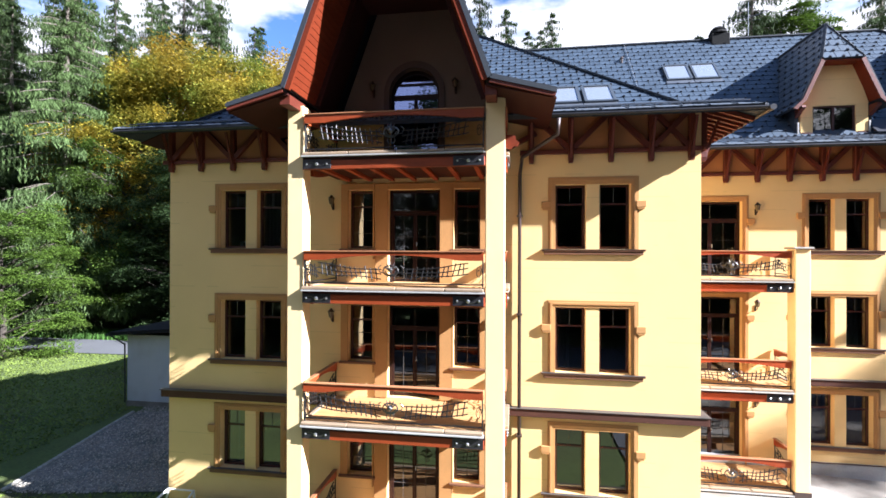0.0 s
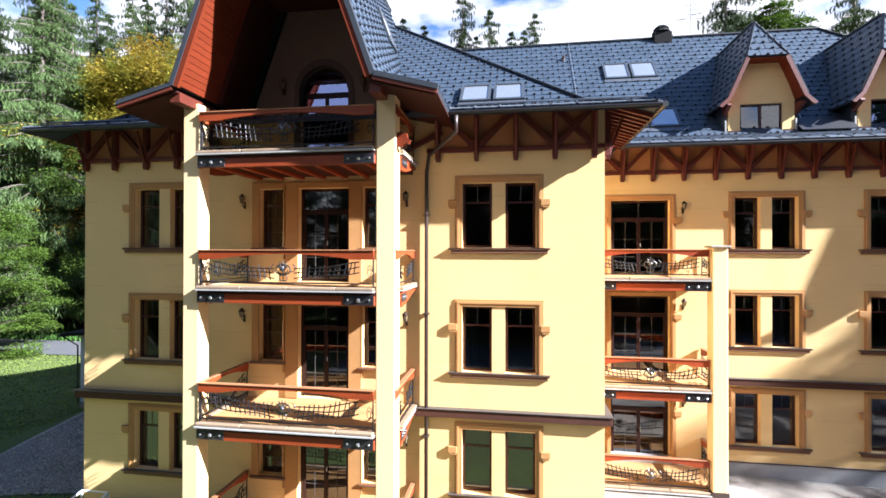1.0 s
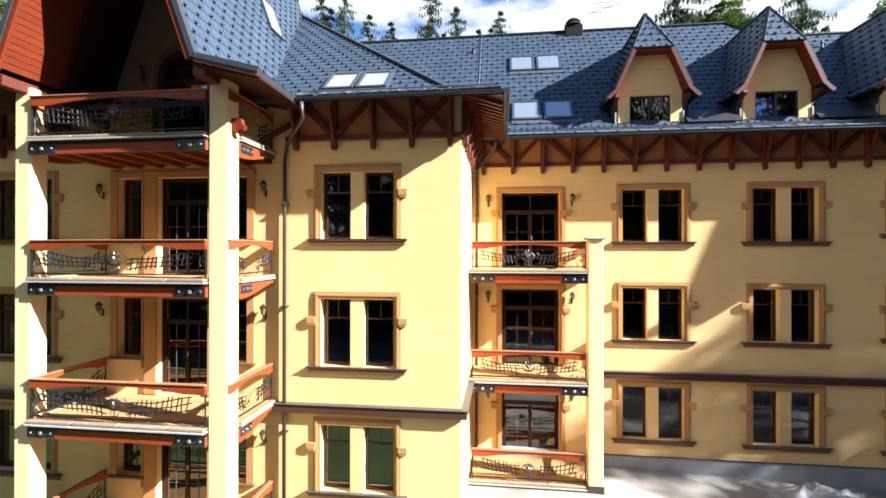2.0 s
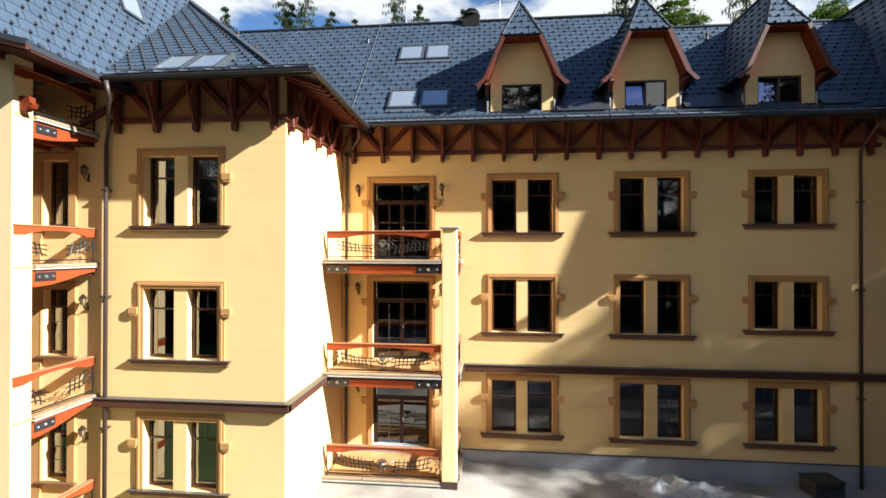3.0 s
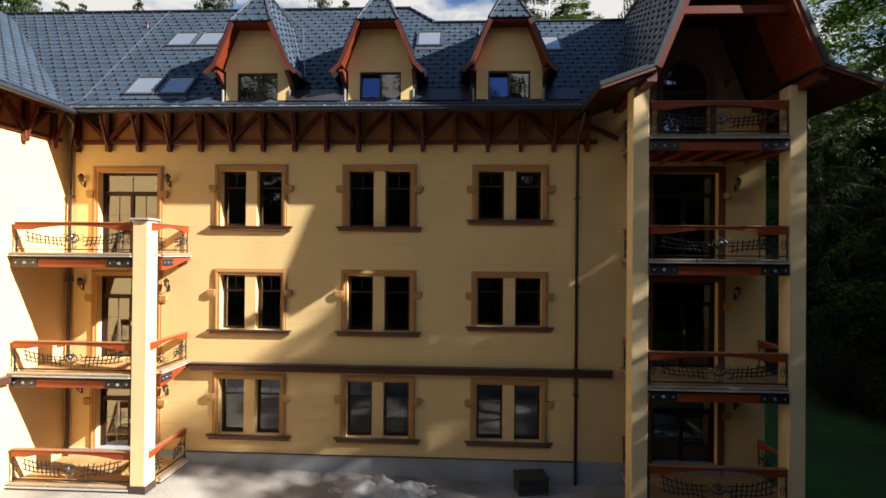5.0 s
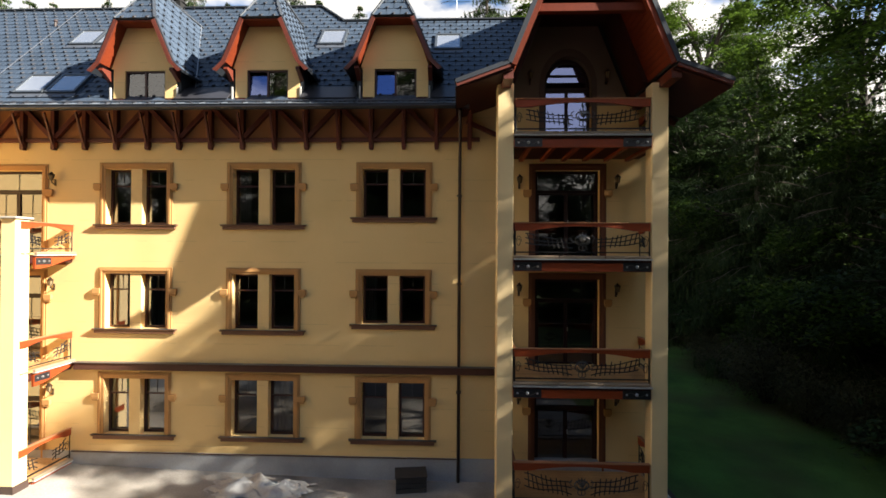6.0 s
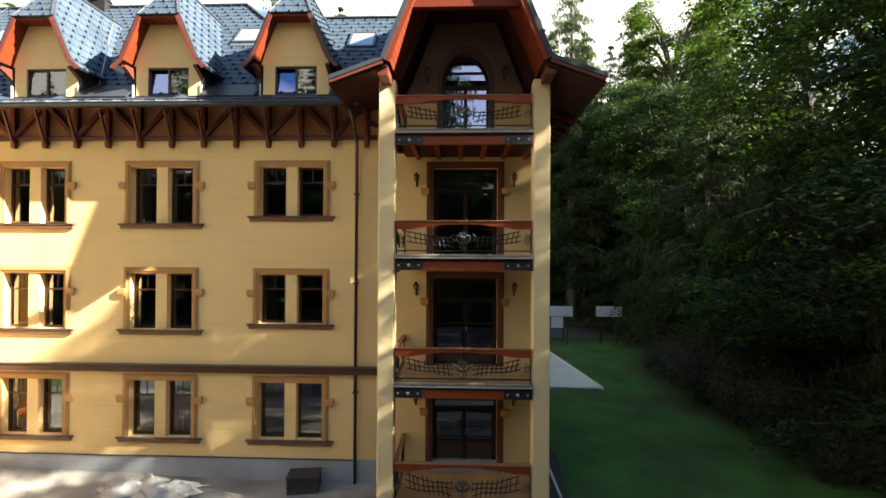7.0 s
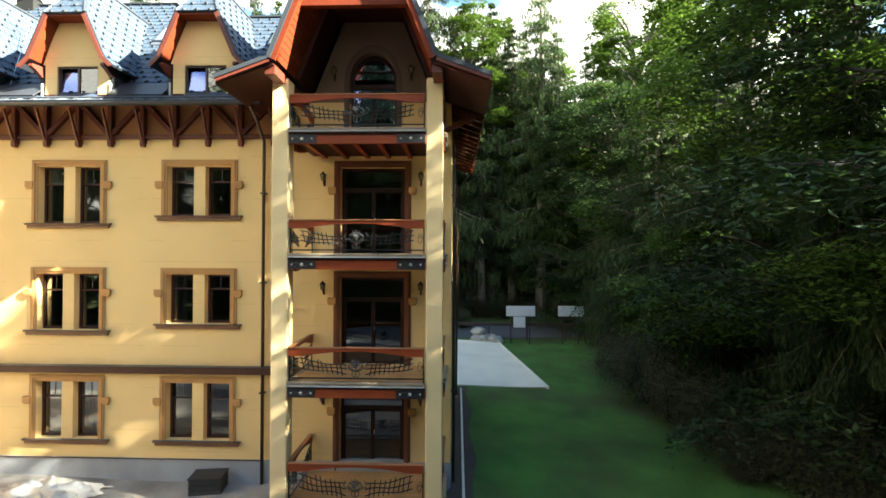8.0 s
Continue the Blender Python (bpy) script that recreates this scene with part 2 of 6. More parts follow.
SCRUB = material("scrub_leaves", (0.090, 0.090, 0.045), 0.7, 0.35, 0.3, 4, 0, island=0.4, random=0.3, translucent=0.25, specular=0.25)
CRATEWOOD = material("weathered_crate", (0.045, 0.038, 0.032), 0.8, 0.3, 2, 20, 0.3, random=0.2)
ROCK = material("pale_rock", (0.40, 0.365, 0.30), 0.9, 0.3, 1.2, 12, 0.5, random=0.15)
RUBBLE = material("rubble", (0.26, 0.22, 0.18), 0.9, 0.35, 1.5, 14, 0.5, random=0.3)
WHITEWALL = material("white_render", (0.66, 0.66, 0.66), 0.85, 0.08, 0.6, 30, 0.2, stain=((0.48, 0.47, 0.45), 0.4, 0.5, 0.75))
FELT = material("roof_felt", (0.022, 0.021, 0.020), 0.95, 0.3, 1, 20, 0.3, specular=0.1)
WHITEMETAL = material("white_metal", (0.70, 0.70, 0.69), 0.4, 0.08, 2, 20, 0.05)
BOARDWHITE = material("white_board", (0.62, 0.63, 0.66), 0.5, 0.1, 1, 14, 0.05)
PLASTIC = material("plastic_sheet", (0.40, 0.375, 0.34), 0.5, 0.2, 1.5, 10, 0.4)


# ---- mesh helpers ----
def thing(name, label, category, at=(0, 0, 0), turn=0.0, group="", kind=""):
    ob = new(name)
    ob.matrix_world = pose(*at, 0, 0, turn)
    return tagged(ob, label, category, group, kind)


def part(name, bm, mat, parent=None, label="", at=None, turn=0.0, smooth=False, kind=""):
    me = bpy.data.meshes.new(name)
    bmesh.ops.recalc_face_normals(bm, faces=bm.faces[:])
    bm.to_mesh(me)
    bm.free()
    for mm in (mat if isinstance(mat, (list, tuple)) else [mat]):
        me.materials.append(mm)
    if smooth:
        me.polygons.foreach_set("use_smooth", [True] * len(me.polygons))
    ob = new(name, me)
    if parent:
        ob.parent = parent
    if at:
        ob.matrix_basis = pose(*at, 0, 0, turn)
    return tagged(ob, label, kind=kind)


def shared(name, me, parent, m):
    ob = new(name, me)
    ob.parent = parent
    ob.matrix_basis = m
    return ob


def box(bm, x0, x1, y0, y1, z0, z1, bevel=0.0):
    vs = [bm.verts.new((x, y, z)) for x in (x0, x1) for y in (y0, y1) for z in (z0, z1)]
    fs = [bm.faces.new([vs[i] for i in f]) for f in ((0, 1, 3, 2), (4, 6, 7, 5), (0, 4, 5, 1), (2, 3, 7, 6), (0, 2, 6, 4), (1, 5, 7, 3))]
    if bevel:
        es = list({e for f in fs for e in f.edges})
        bmesh.ops.bevel(bm, geom=es, offset=bevel, segments=1, affect="EDGES", profile=0.5)
    return bm


def boxes(*rows, bevel=0.0):
    bm = bmesh.new()
    for r in rows:
        box(bm, *r, bevel=bevel)
    return bm


def beam(bm, p, q, w, h, up=(0, 0, 1)):
    """A squared timber from p to q, w wide and h deep."""
    p, q = Vector(p), Vector(q)
    d = (q - p).normalized()
    side = d.cross(Vector(up))
    if side.length < 1e-4:
        side = Vector((1, 0, 0))
    side.normalize()
    top = side.cross(d)
    ring = [(-w / 2, -h / 2), (w / 2, -h / 2), (w / 2, h / 2), (-w / 2, h / 2)]
    a = [bm.verts.new(p + side * u + top * v) for u, v in ring]
    b = [bm.verts.new(q + side * u + top * v) for u, v in ring]
    bm.faces.new(a[::-1]), bm.faces.new(b)
    for i in range(4):
        bm.faces.new((a[i], a[(i + 1) % 4], b[(i + 1) % 4], b[i]))
    return bm


def tube(bm, pts, r, seg=6, taper=None):
    pts = [Vector(p) for p in pts]
    rings = []
    for i, p in enumerate(pts):
        d = (pts[min(i + 1, len(pts) - 1)] - pts[max(i - 1, 0)]).normalized()
        s = d.cross(Vector((0.13, 0.29, 0.95)))
        if s.length < 1e-3:
            s = d.cross(Vector((1, 0, 0)))
        s.normalize()
        t = d.cross(s)
        rad = taper[i] if taper else r
        rings.append([bm.verts.new(p + (s * math.cos(a) + t * math.sin(a)) * rad) for a in (2 * math.pi * k / seg for k in range(seg))])
    for a, b in zip(rings, rings[1:]):
        for k in range(seg):
            bm.faces.new((a[k], a[(k + 1) % seg], b[(k + 1) % seg], b[k]))
    bm.faces.new(rings[0][::-1]), bm.faces.new(rings[-1])
    return bm


def prism(bm, pts, push):
    """A flat outline given thickness along push."""
    push = Vector(push)
    a = [bm.verts.new(p) for p in pts]
    b = [bm.verts.new(Vector(p) + push) for p in pts]
    bm.faces.new(a), bm.faces.new(b[::-1])
    for i in range(len(a)):
        j = (i + 1) % len(a)
        bm.faces.new((a[i], b[i], b[j], a[j]))
    return bm


def wall_mesh(u0, u1, z0, z1, thick, holes):
    """A wall in the xz plane with its face at y = 0, its body behind, and holes that go right through."""
    us = sorted({u0, u1, *[h[0] for h in holes], *[h[1] for h in holes]})
    zs = sorted({z0, z1, *[h[2] for h in holes], *[h[3] for h in holes]})
    us = [u for u in us if u0 <= u <= u1]
    zs = [z for z in zs if z0 <= z <= z1]

    def solid(i, j):
        if i < 0 or j < 0 or i >= len(us) - 1 or j >= len(zs) - 1:
            return False
        uc, zc = (us[i] + us[i + 1]) / 2, (zs[j] + zs[j + 1]) / 2
        return not any(h[0] < uc < h[1] and h[2] < zc < h[3] for h in holes)
    bm = bmesh.new()
    cache = {}

    def v(i, j, k):
        if (i, j, k) not in cache:
            cache[i, j, k] = bm.verts.new((us[i], thick * k, zs[j]))
        return cache[i, j, k]
    for i in range(len(us) - 1):
        for j in range(len(zs) - 1):
            if not solid(i, j):
                continue
            bm.faces.new((v(i, j, 0), v(i + 1, j, 0), v(i + 1, j + 1, 0), v(i, j + 1, 0)))
            bm.faces.new((v(i, j, 1), v(i, j + 1, 1), v(i + 1, j + 1, 1), v(i + 1, j, 1)))
            if not solid(i - 1, j):
                bm.faces.new((v(i, j, 0), v(i, j + 1, 0), v(i, j + 1, 1), v(i, j, 1)))
            if not solid(i + 1, j):
                bm.faces.new((v(i + 1, j, 0), v(i + 1, j, 1), v(i + 1, j + 1, 1), v(i + 1, j + 1, 0)))
            if not solid(i, j - 1):
                bm.faces.new((v(i, j, 0), v(i, j, 1), v(i + 1, j, 1), v(i + 1, j, 0)))
            if not solid(i, j + 1):
                bm.faces.new((v(i, j + 1, 0), v(i + 1, j + 1, 0), v(i + 1, j + 1, 1), v(i, j + 1, 1)))
    return bm


# ---- the building ----
F, R = 11.35, 15.70            # faces of the wing's front wall and of the recessed wall
WL, WR, ER = -19.2, -4.34, 16.82   # wing's outer corners, and the right end
building = thing("apartment_building", "cream yellow stuccoed apartment house with slate roofs and timber balconies", "building")


def win_holes(xc, sill, head):
    return [(xc - 0.95, xc - 0.17, sill, head), (xc + 0.17, xc + 0.95, sill, head)]


WINDOWS = [(-6.98, F, 7.33, 9.03), (-6.98, F, 4.09, 5.80), (-6.98, F, 0.92, 2.60),
           (-16.58, F, 7.33, 9.03), (-16.58, F, 4.09, 5.82), (-16.58, F, 0.90, 2.60),
           (1.50, R, 7.33, 9.02), (1.50, R, 4.16, 5.83), (1.50, R, 0.95, 2.64),
           (5.45, R, 7.33, 9.02), (5.45, R, 4.16, 5.83), (5.45, R, 0.95, 2.64),
           (9.39, R, 7.56, 9.02), (9.39, R, 4.37, 5.82), (9.39, R, 0.95, 2.63)]
LX, RX = -11.74, 14.53                 # doors' centre lines in the two towers
NARROW = [(LX - 1.52, 7.33, 8.97), (LX + 1.47, 7.33, 8.97), (LX - 1.52, 4.18, 5.75), (LX + 1.47, 4.12, 5.75), (LX - 1.52, 1.0, 2.55), (LX + 1.47, 1.0, 2.55)]
holes_f, holes_r = [], []
for xc, yw, sill, head in WINDOWS:
    (holes_f if yw == F else holes_r).extend(win_holes(xc, sill, head))
for xc, sill, head in NARROW:
    holes_f.append((xc - 0.36, xc + 0.36, sill, head))
for floor_z, head in ((0.16, 2.55), (3.2, 5.75), (6.4, 8.97)):
    holes_f.append((LX - 0.73, LX + 0.73, floor_z, head))
    holes_r.append((RX - 0.94, RX + 0.94, floor_z, head))
    holes_r.append((-2.395 - 0.94, -2.395 + 0.94, floor_z, head))
holes_f.append((LX - 0.70, LX + 0.70, 9.56, 10.88))
holes_r.append((RX - 0.69, RX + 0.69, 9.56, 10.88))
part("wall", wall_mesh(WL, WR, -1.6, 10.88, 0.4, holes_f), STUCCO, building, "cream yellow stucco front of the wing", (0, F, 0))
part("wall", wall_mesh(WR - 0.4, ER, 0.42, 10.88, 0.4, holes_r), STUCCO, building, "cream yellow stucco wall of the recessed court", (0, R, 0))
part("wall", wall_mesh(F + 0.4, R, -1.0, 10.88, 0.4, []), STUCCO, building, "cream yellow stucco flank of the wing", (WR, 0, 0), 90)
part("wall", wall_mesh(R + 0.4, 25.5, -1.0, 10.9, 0.4, []), STUCCO, building, "", (ER, 0, 0), 90)
part("wall", wall_mesh(F + 0.4, 25.5, -1.6, 10.9, 0.4, []), STUCCO, building, "", (WL + 0.4, 0, 0), 90)
part("wall", wall_mesh(WL, ER, -1.6, 10.9, 0.4, []), STUCCO, building, "", (0, 25.5, 0))
part("plinth", boxes((WR, ER + 0.02, R - 0.05, R + 0.38, -1.0, 0.42)), PLINTH, building, "bare grey cement plinth")
part("plinth_edge", boxes((-0.4, 11.3, R - 0.075, R - 0.051, 0.405, 0.43)), BAND, building)
for z in (0.1, 3.0, 6.2, 9.4):
    part("floor_slab", boxes((WL + 0.42, WR - 0.42, F + 0.42, 25.4, z - 0.2, z)), ROOM, building)
    part("floor_slab", boxes((WR - 0.41, ER - 0.42, R + 0.42, 25.4, z - 0.2, z)), ROOM, building)
part("partition", boxes((WL + 0.42, ER - 0.42, 20.0, 20.15, 0.12, 10.8)), ROOM, building)
for xp in (-14.6, -9.0, -4.6, 3.4, 7.4, 11.6):
    part("partition", boxes((xp, xp + 0.15, F + 0.45 if xp < -5 else R + 0.45, 19.9, 0.12, 10.8)), ROOM, building)

# string course between the lower storeys
for x0, x1, y in ((WL - 0.16, -14.0, F), (-9.75, WR + 0.16, F), (-0.3, 12.4, R)):
    part("string_course", boxes((x0, x1, y - 0.16, y - 0.002, 2.92, 3.125), bevel=0.012), BAND, building, "dark brown string course")
    part("capping", boxes((x0 - 0.02, x1 + 0.02, y - 0.19, y - 0.002, 3.127, 3.145)), BANDTOP, building, "grey sheet metal capping")
part("string_course", boxes((WR + 0.002, WR + 0.16, F - 0.159, 13.8, 2.92, 3.125), bevel=0.012), BAND, building, "dark brown string course")
part("capping", boxes((WR + 0.002, WR + 0.19, F - 0.189, 13.8, 3.128, 3.146)), BANDTOP, building)


# ---- windows ----
def sash(bm_f, panes, x0, x1, z0, z1, y, transom=0.0, w=0.065):
    """A frame with its stiles and a transom; panes takes the glass rectangles."""
    box(bm_f, x0, x0 + w, y, y + 0.07, z0, z1)
    box(bm_f, x1 - w, x1, y, y + 0.07, z0, z1)
    box(bm_f, x0 + w, x1 - w, y, y + 0.07, z0, z0 + w)
    box(bm_f, x0 + w, x1 - w, y, y + 0.07, z1 - w, z1)
    cuts = [z0 + w, z1 - w]
    if transom:
        box(bm_f, x0 + w, x1 - w, y + 0.01, y + 0.07, transom - 0.024, transom + 0.024)
        panes.append((x0 + w, x1 - w, z0 + w, transom - 0.024))
        panes.append((x0 + w, x1 - w, transom + 0.024, z1 - w))
    else:
        panes.append((x0 + w, x1 - w, cuts[0], cuts[1]))


def pane(parent, corners, mat, label="", m=None):
    """One sheet of glass whose face looks along the winding of its corners."""
    me = bpy.data.meshes.new("pane")
    me.from_pydata(corners, [], [tuple(range(len(corners)))])
    me.materials.append(mat)
    ob = new("pane", me)
    ob.parent = parent
    if m:
        ob.matrix_basis = m
    return tagged(ob, label)


def glaze(parent, panes, y):
    for x0, x1, z0, z1 in panes:
        a, b, c, d = x0 - 0.01, x1 + 0.01, z0 - 0.01, z1 + 0.01
        pane(parent, [(a, y + 0.034, c), (b, y + 0.034, c), (b, y + 0.034, d), (a, y + 0.034, d)], GLASS)


def glazing_bars(parent, panes, y):
    bm = bmesh.new()
    for x0, x1, z0, z1 in panes:
        xm = (x0 + x1) / 2
        box(bm, xm - 0.005, xm + 0.005, y + 0.016, y + 0.028, z0, z1)
        if z1 - z0 > 0.8:
            for k in (1, 2):
                zz = z0 + (z1 - z0) * k / 3
                box(bm, x0, xm - 0.007, y + 0.016, y + 0.028, zz - 0.005, zz + 0.005)
                box(bm, xm + 0.007, x1, y + 0.016, y + 0.028, zz - 0.005, zz + 0.005)
    part("glazing_lattice", bm, BARS, parent, "thin pale glazing bars")


def surround(parent, x0, x1, z0, z1, ear, mat=None):
    """The raised ochre moulding round an opening, in two steps, with a block on each side."""
    mat = mat or TRIM
    w = 0.19
    a, b, t = x0 - w, x1 + w, z1 + w
    for left, right, lip in ((a, x0, a + 0.055), (x1, b, b - 0.115)):
        bm = boxes((left, right, -0.03, -0.002, z0, t), (lip, lip + 0.06, -0.055, -0.028, z0, t - 0.055), bevel=0.004)
        part("jamb", bm, mat, parent, "ochre moulded jamb")
    part("lintel", boxes((x0 + 0.001, x1 - 0.001, -0.03, -0.002, z1, t), (x0 - 0.07, x1 + 0.07, -0.055, -0.028, t - 0.115, t - 0.055), bevel=0.004), mat, parent, "ochre moulded lintel")
    if ear:
        for s, xe in ((-1, a), (1, b)):
            c = xe + s * 0.05
            part("block", boxes((c - 0.12, c + 0.12, -0.085, -0.003, ear, ear + 0.17), (c - 0.09, c + 0.09, -0.075, -0.003, ear - 0.05, ear + 0.002), bevel=0.01), TRIM, parent, "ochre block on the jamb")


def window_unit(sill, head, curtain=0):
    h = head - sill
    ob = new("window")
    ob.parent = building
    surround(ob, -0.95, 0.95, 0.0, h, h - 0.62)
    bm = boxes((-1.3, 1.3, -0.10, -0.002, -0.06, -0.012), bevel=0.012)
    box(bm, -1.25, 1.25, -0.075, -0.002, -0.15, -0.058, bevel=0.015)
    part("sill", bm, SILL, ob, "dark brown moulded sill")
    part("capping", boxes((-1.31, 1.31, -0.112, -0.002, -0.011, -0.004)), BANDTOP, ob)
    for x0, x1 in ((-0.95, -0.17), (0.17, 0.95)):
        bm, panes = bmesh.new(), []
        sash(bm, panes, x0 + 0.003, x1 - 0.003, 0.003, h - 0.003, 0.2, h * 0.70)
        part("sash", bm, FRAMEWOOD, ob, "dark red-brown timber sash")
        glaze(ob, panes, 0.2)
        xm = (x0 + x1) / 2
        part("glazing_bar", boxes((xm - 0.006, xm + 0.006, 0.216, 0.228, panes[1][2], panes[1][3])), BARS, ob, "thin pale glazing bar")
    if curtain:
        bm = bmesh.new()
        n, x0, x1 = 14, (-0.9 if curtain == 1 else 0.2), (-0.55 if curtain == 1 else 0.75)
        top = [bm.verts.new((x0 + (x1 - x0) * i / n, 0.34 + 0.03 * math.sin(i * 1.9), h)) for i in range(n + 1)]
        low = [bm.verts.new((x0 + (x1 - x0) * i / n, 0.34 + 0.04 * math.sin(i * 1.9 + 0.3), 0.02)) for i in range(n + 1)]
        for i in range(n):
            bm.faces.new((top[i], top[i + 1], low[i + 1], low[i]))
        part("curtain", bm, CURTAIN, ob, "pale net curtain")
    return ob


carton = thing("carton", "small white carton on the window sill inside", "box", (-16.95, F + 0.42, 7.33))
part("body", boxes((-0.20, 0.20, -0.06, 0.10, 0.0, 0.21), bevel=0.01), MATTWHITE, carton)
part("label", boxes((-0.09, -0.05, -0.064, -0.061, 0.04, 0.17)), PIPE, carton, "dark printed bar")
part("stand", boxes((-0.25, 0.25, -0.08, 0.25, -0.25, -0.001)), ROOM, carton, "inner window ledge under it")
templates = {}
for i, (xc, yw, sill, head) in enumerate(WINDOWS):
    key = (round(head - sill, 2), (0, 1, 0, 2)[i % 4])
    if key not in templates:
        templates[key] = window_unit(sill, head, key[1])
        templates[key].matrix_basis = pose(xc, yw, sill)
    else:
        copy_thing(templates[key], pose(xc, yw, sill))

for i, (xc, sill, head) in enumerate(NARROW):
    ob = new("window")
    ob.parent = building
    ob.matrix_basis = pose(xc, F, sill)
    bm, panes = bmesh.new(), []
    sash(bm, panes, -0.357, 0.357, 0.003, head - sill - 0.003, 0.2, (head - sill) * 0.72)
    part("sash", bm, FRAMEWOOD, ob, "dark red-brown timber sash")
    glaze(ob, panes, 0.2)
    glazing_bars(ob, panes, 0.2)
    s = -1 if i % 2 == 0 else 1
    bm = boxes((-0.60 if s < 0 else -0.46, 0.46 if s < 0 else 0.60, -0.11, -0.002, -0.07, -0.005), bevel=0.012)
    part("sill", bm, SILL, ob, "dark brown moulded sill")
    z1 = head - sill
    for row in ((-0.56 if s < 0 else 0.362, -0.362 if s < 0 else 0.56, -0.06, -0.002, 0.0, z1 + 0.17), (0.362 if s < 0 else -0.40, 0.40 if s < 0 else -0.362, -0.06, -0.002, -0.3, z1 + 0.17)):
        part("jamb", boxes(row), TRIM, ob, "ochre moulded jamb")
    part("lintel", boxes((-0.358, 0.358, -0.06, -0.002, z1 + 0.005, z1 + 0.17)), TRIM, ob, "ochre moulded lintel")


def balcony_door(xc, y, z0, z1, half, ears=True, bars=True):
    ob = new("balcony_door")
    ob.parent = building
    ob.matrix_basis = pose(xc, y, z0)
    h = z1 - z0
    tr = h - 0.62
    bm, panes = bmesh.new(), []
    w = 0.08
    for a, b, c, d in ((-half + 0.003, -half + w, 0, h), (half - w, half - 0.003, 0, h)):
        box(bm, a, b, 0.17, 0.25, c, d)
    box(bm, -half + w, half - w, 0.17, 0.25, h - w, h - 0.003)
    box(bm, -half + w, half - w, 0.165, 0.25, tr - 0.04, tr + 0.04)
    part("door_frame", bm, DOORWOOD, ob, "dark red-brown door frame")
    fan = [(-half + w, half - w, tr + 0.04, h - w)]
    glaze(ob, fan, 0.17)
    if bars:
        glazing_bars(ob, fan, 0.17)
    for s in (-1, 1):
        leaf = bmesh.new()
        lp = []
        a, b = sorted((s * 0.004, s * (half - w - 0.003)))
        sash(leaf, lp, a, b, 0.02, tr - 0.043, 0.18, w=0.05)
        panel = part("door_leaf", leaf, DOORWOOD, ob, "glazed dark red-brown door leaf")
        glaze(ob, lp, 0.18)
        if bars:
            glazing_bars(ob, lp, 0.18)
    part("door_handle", boxes((0.04, 0.06, 0.12, 0.18, 1.0, 1.12), bevel=0.005), STUD, ob)
    if ears:
        surround(ob, -half, half, 0.0, h, h - 0.75, TRIM if bars else DOORTRIM)
    else:
        for row in ((-half - 0.36, -half - 0.003, -0.06, -0.002, 0, h + 0.17), (half + 0.003, half + 0.36, -0.06, -0.002, 0, h + 0.17)):
            part("jamb", boxes(row, bevel=0.006), TRIM, ob, "ochre pier beside the door")
        part("lintel", boxes((-half, half, -0.06, -0.002, h + 0.005, h + 0.17), bevel=0.006), TRIM, ob, "ochre lintel")
    return ob


for z0, z1 in ((0.16, 2.55), (3.2, 5.75), (6.4, 8.97)):
    balcony_door(LX, F, z0, z1, 0.73, False)
    balcony_door(RX, R, z0, z1, 0.94, True, False)
    balcony_door(-2.395, R, z0, z1, 0.94)


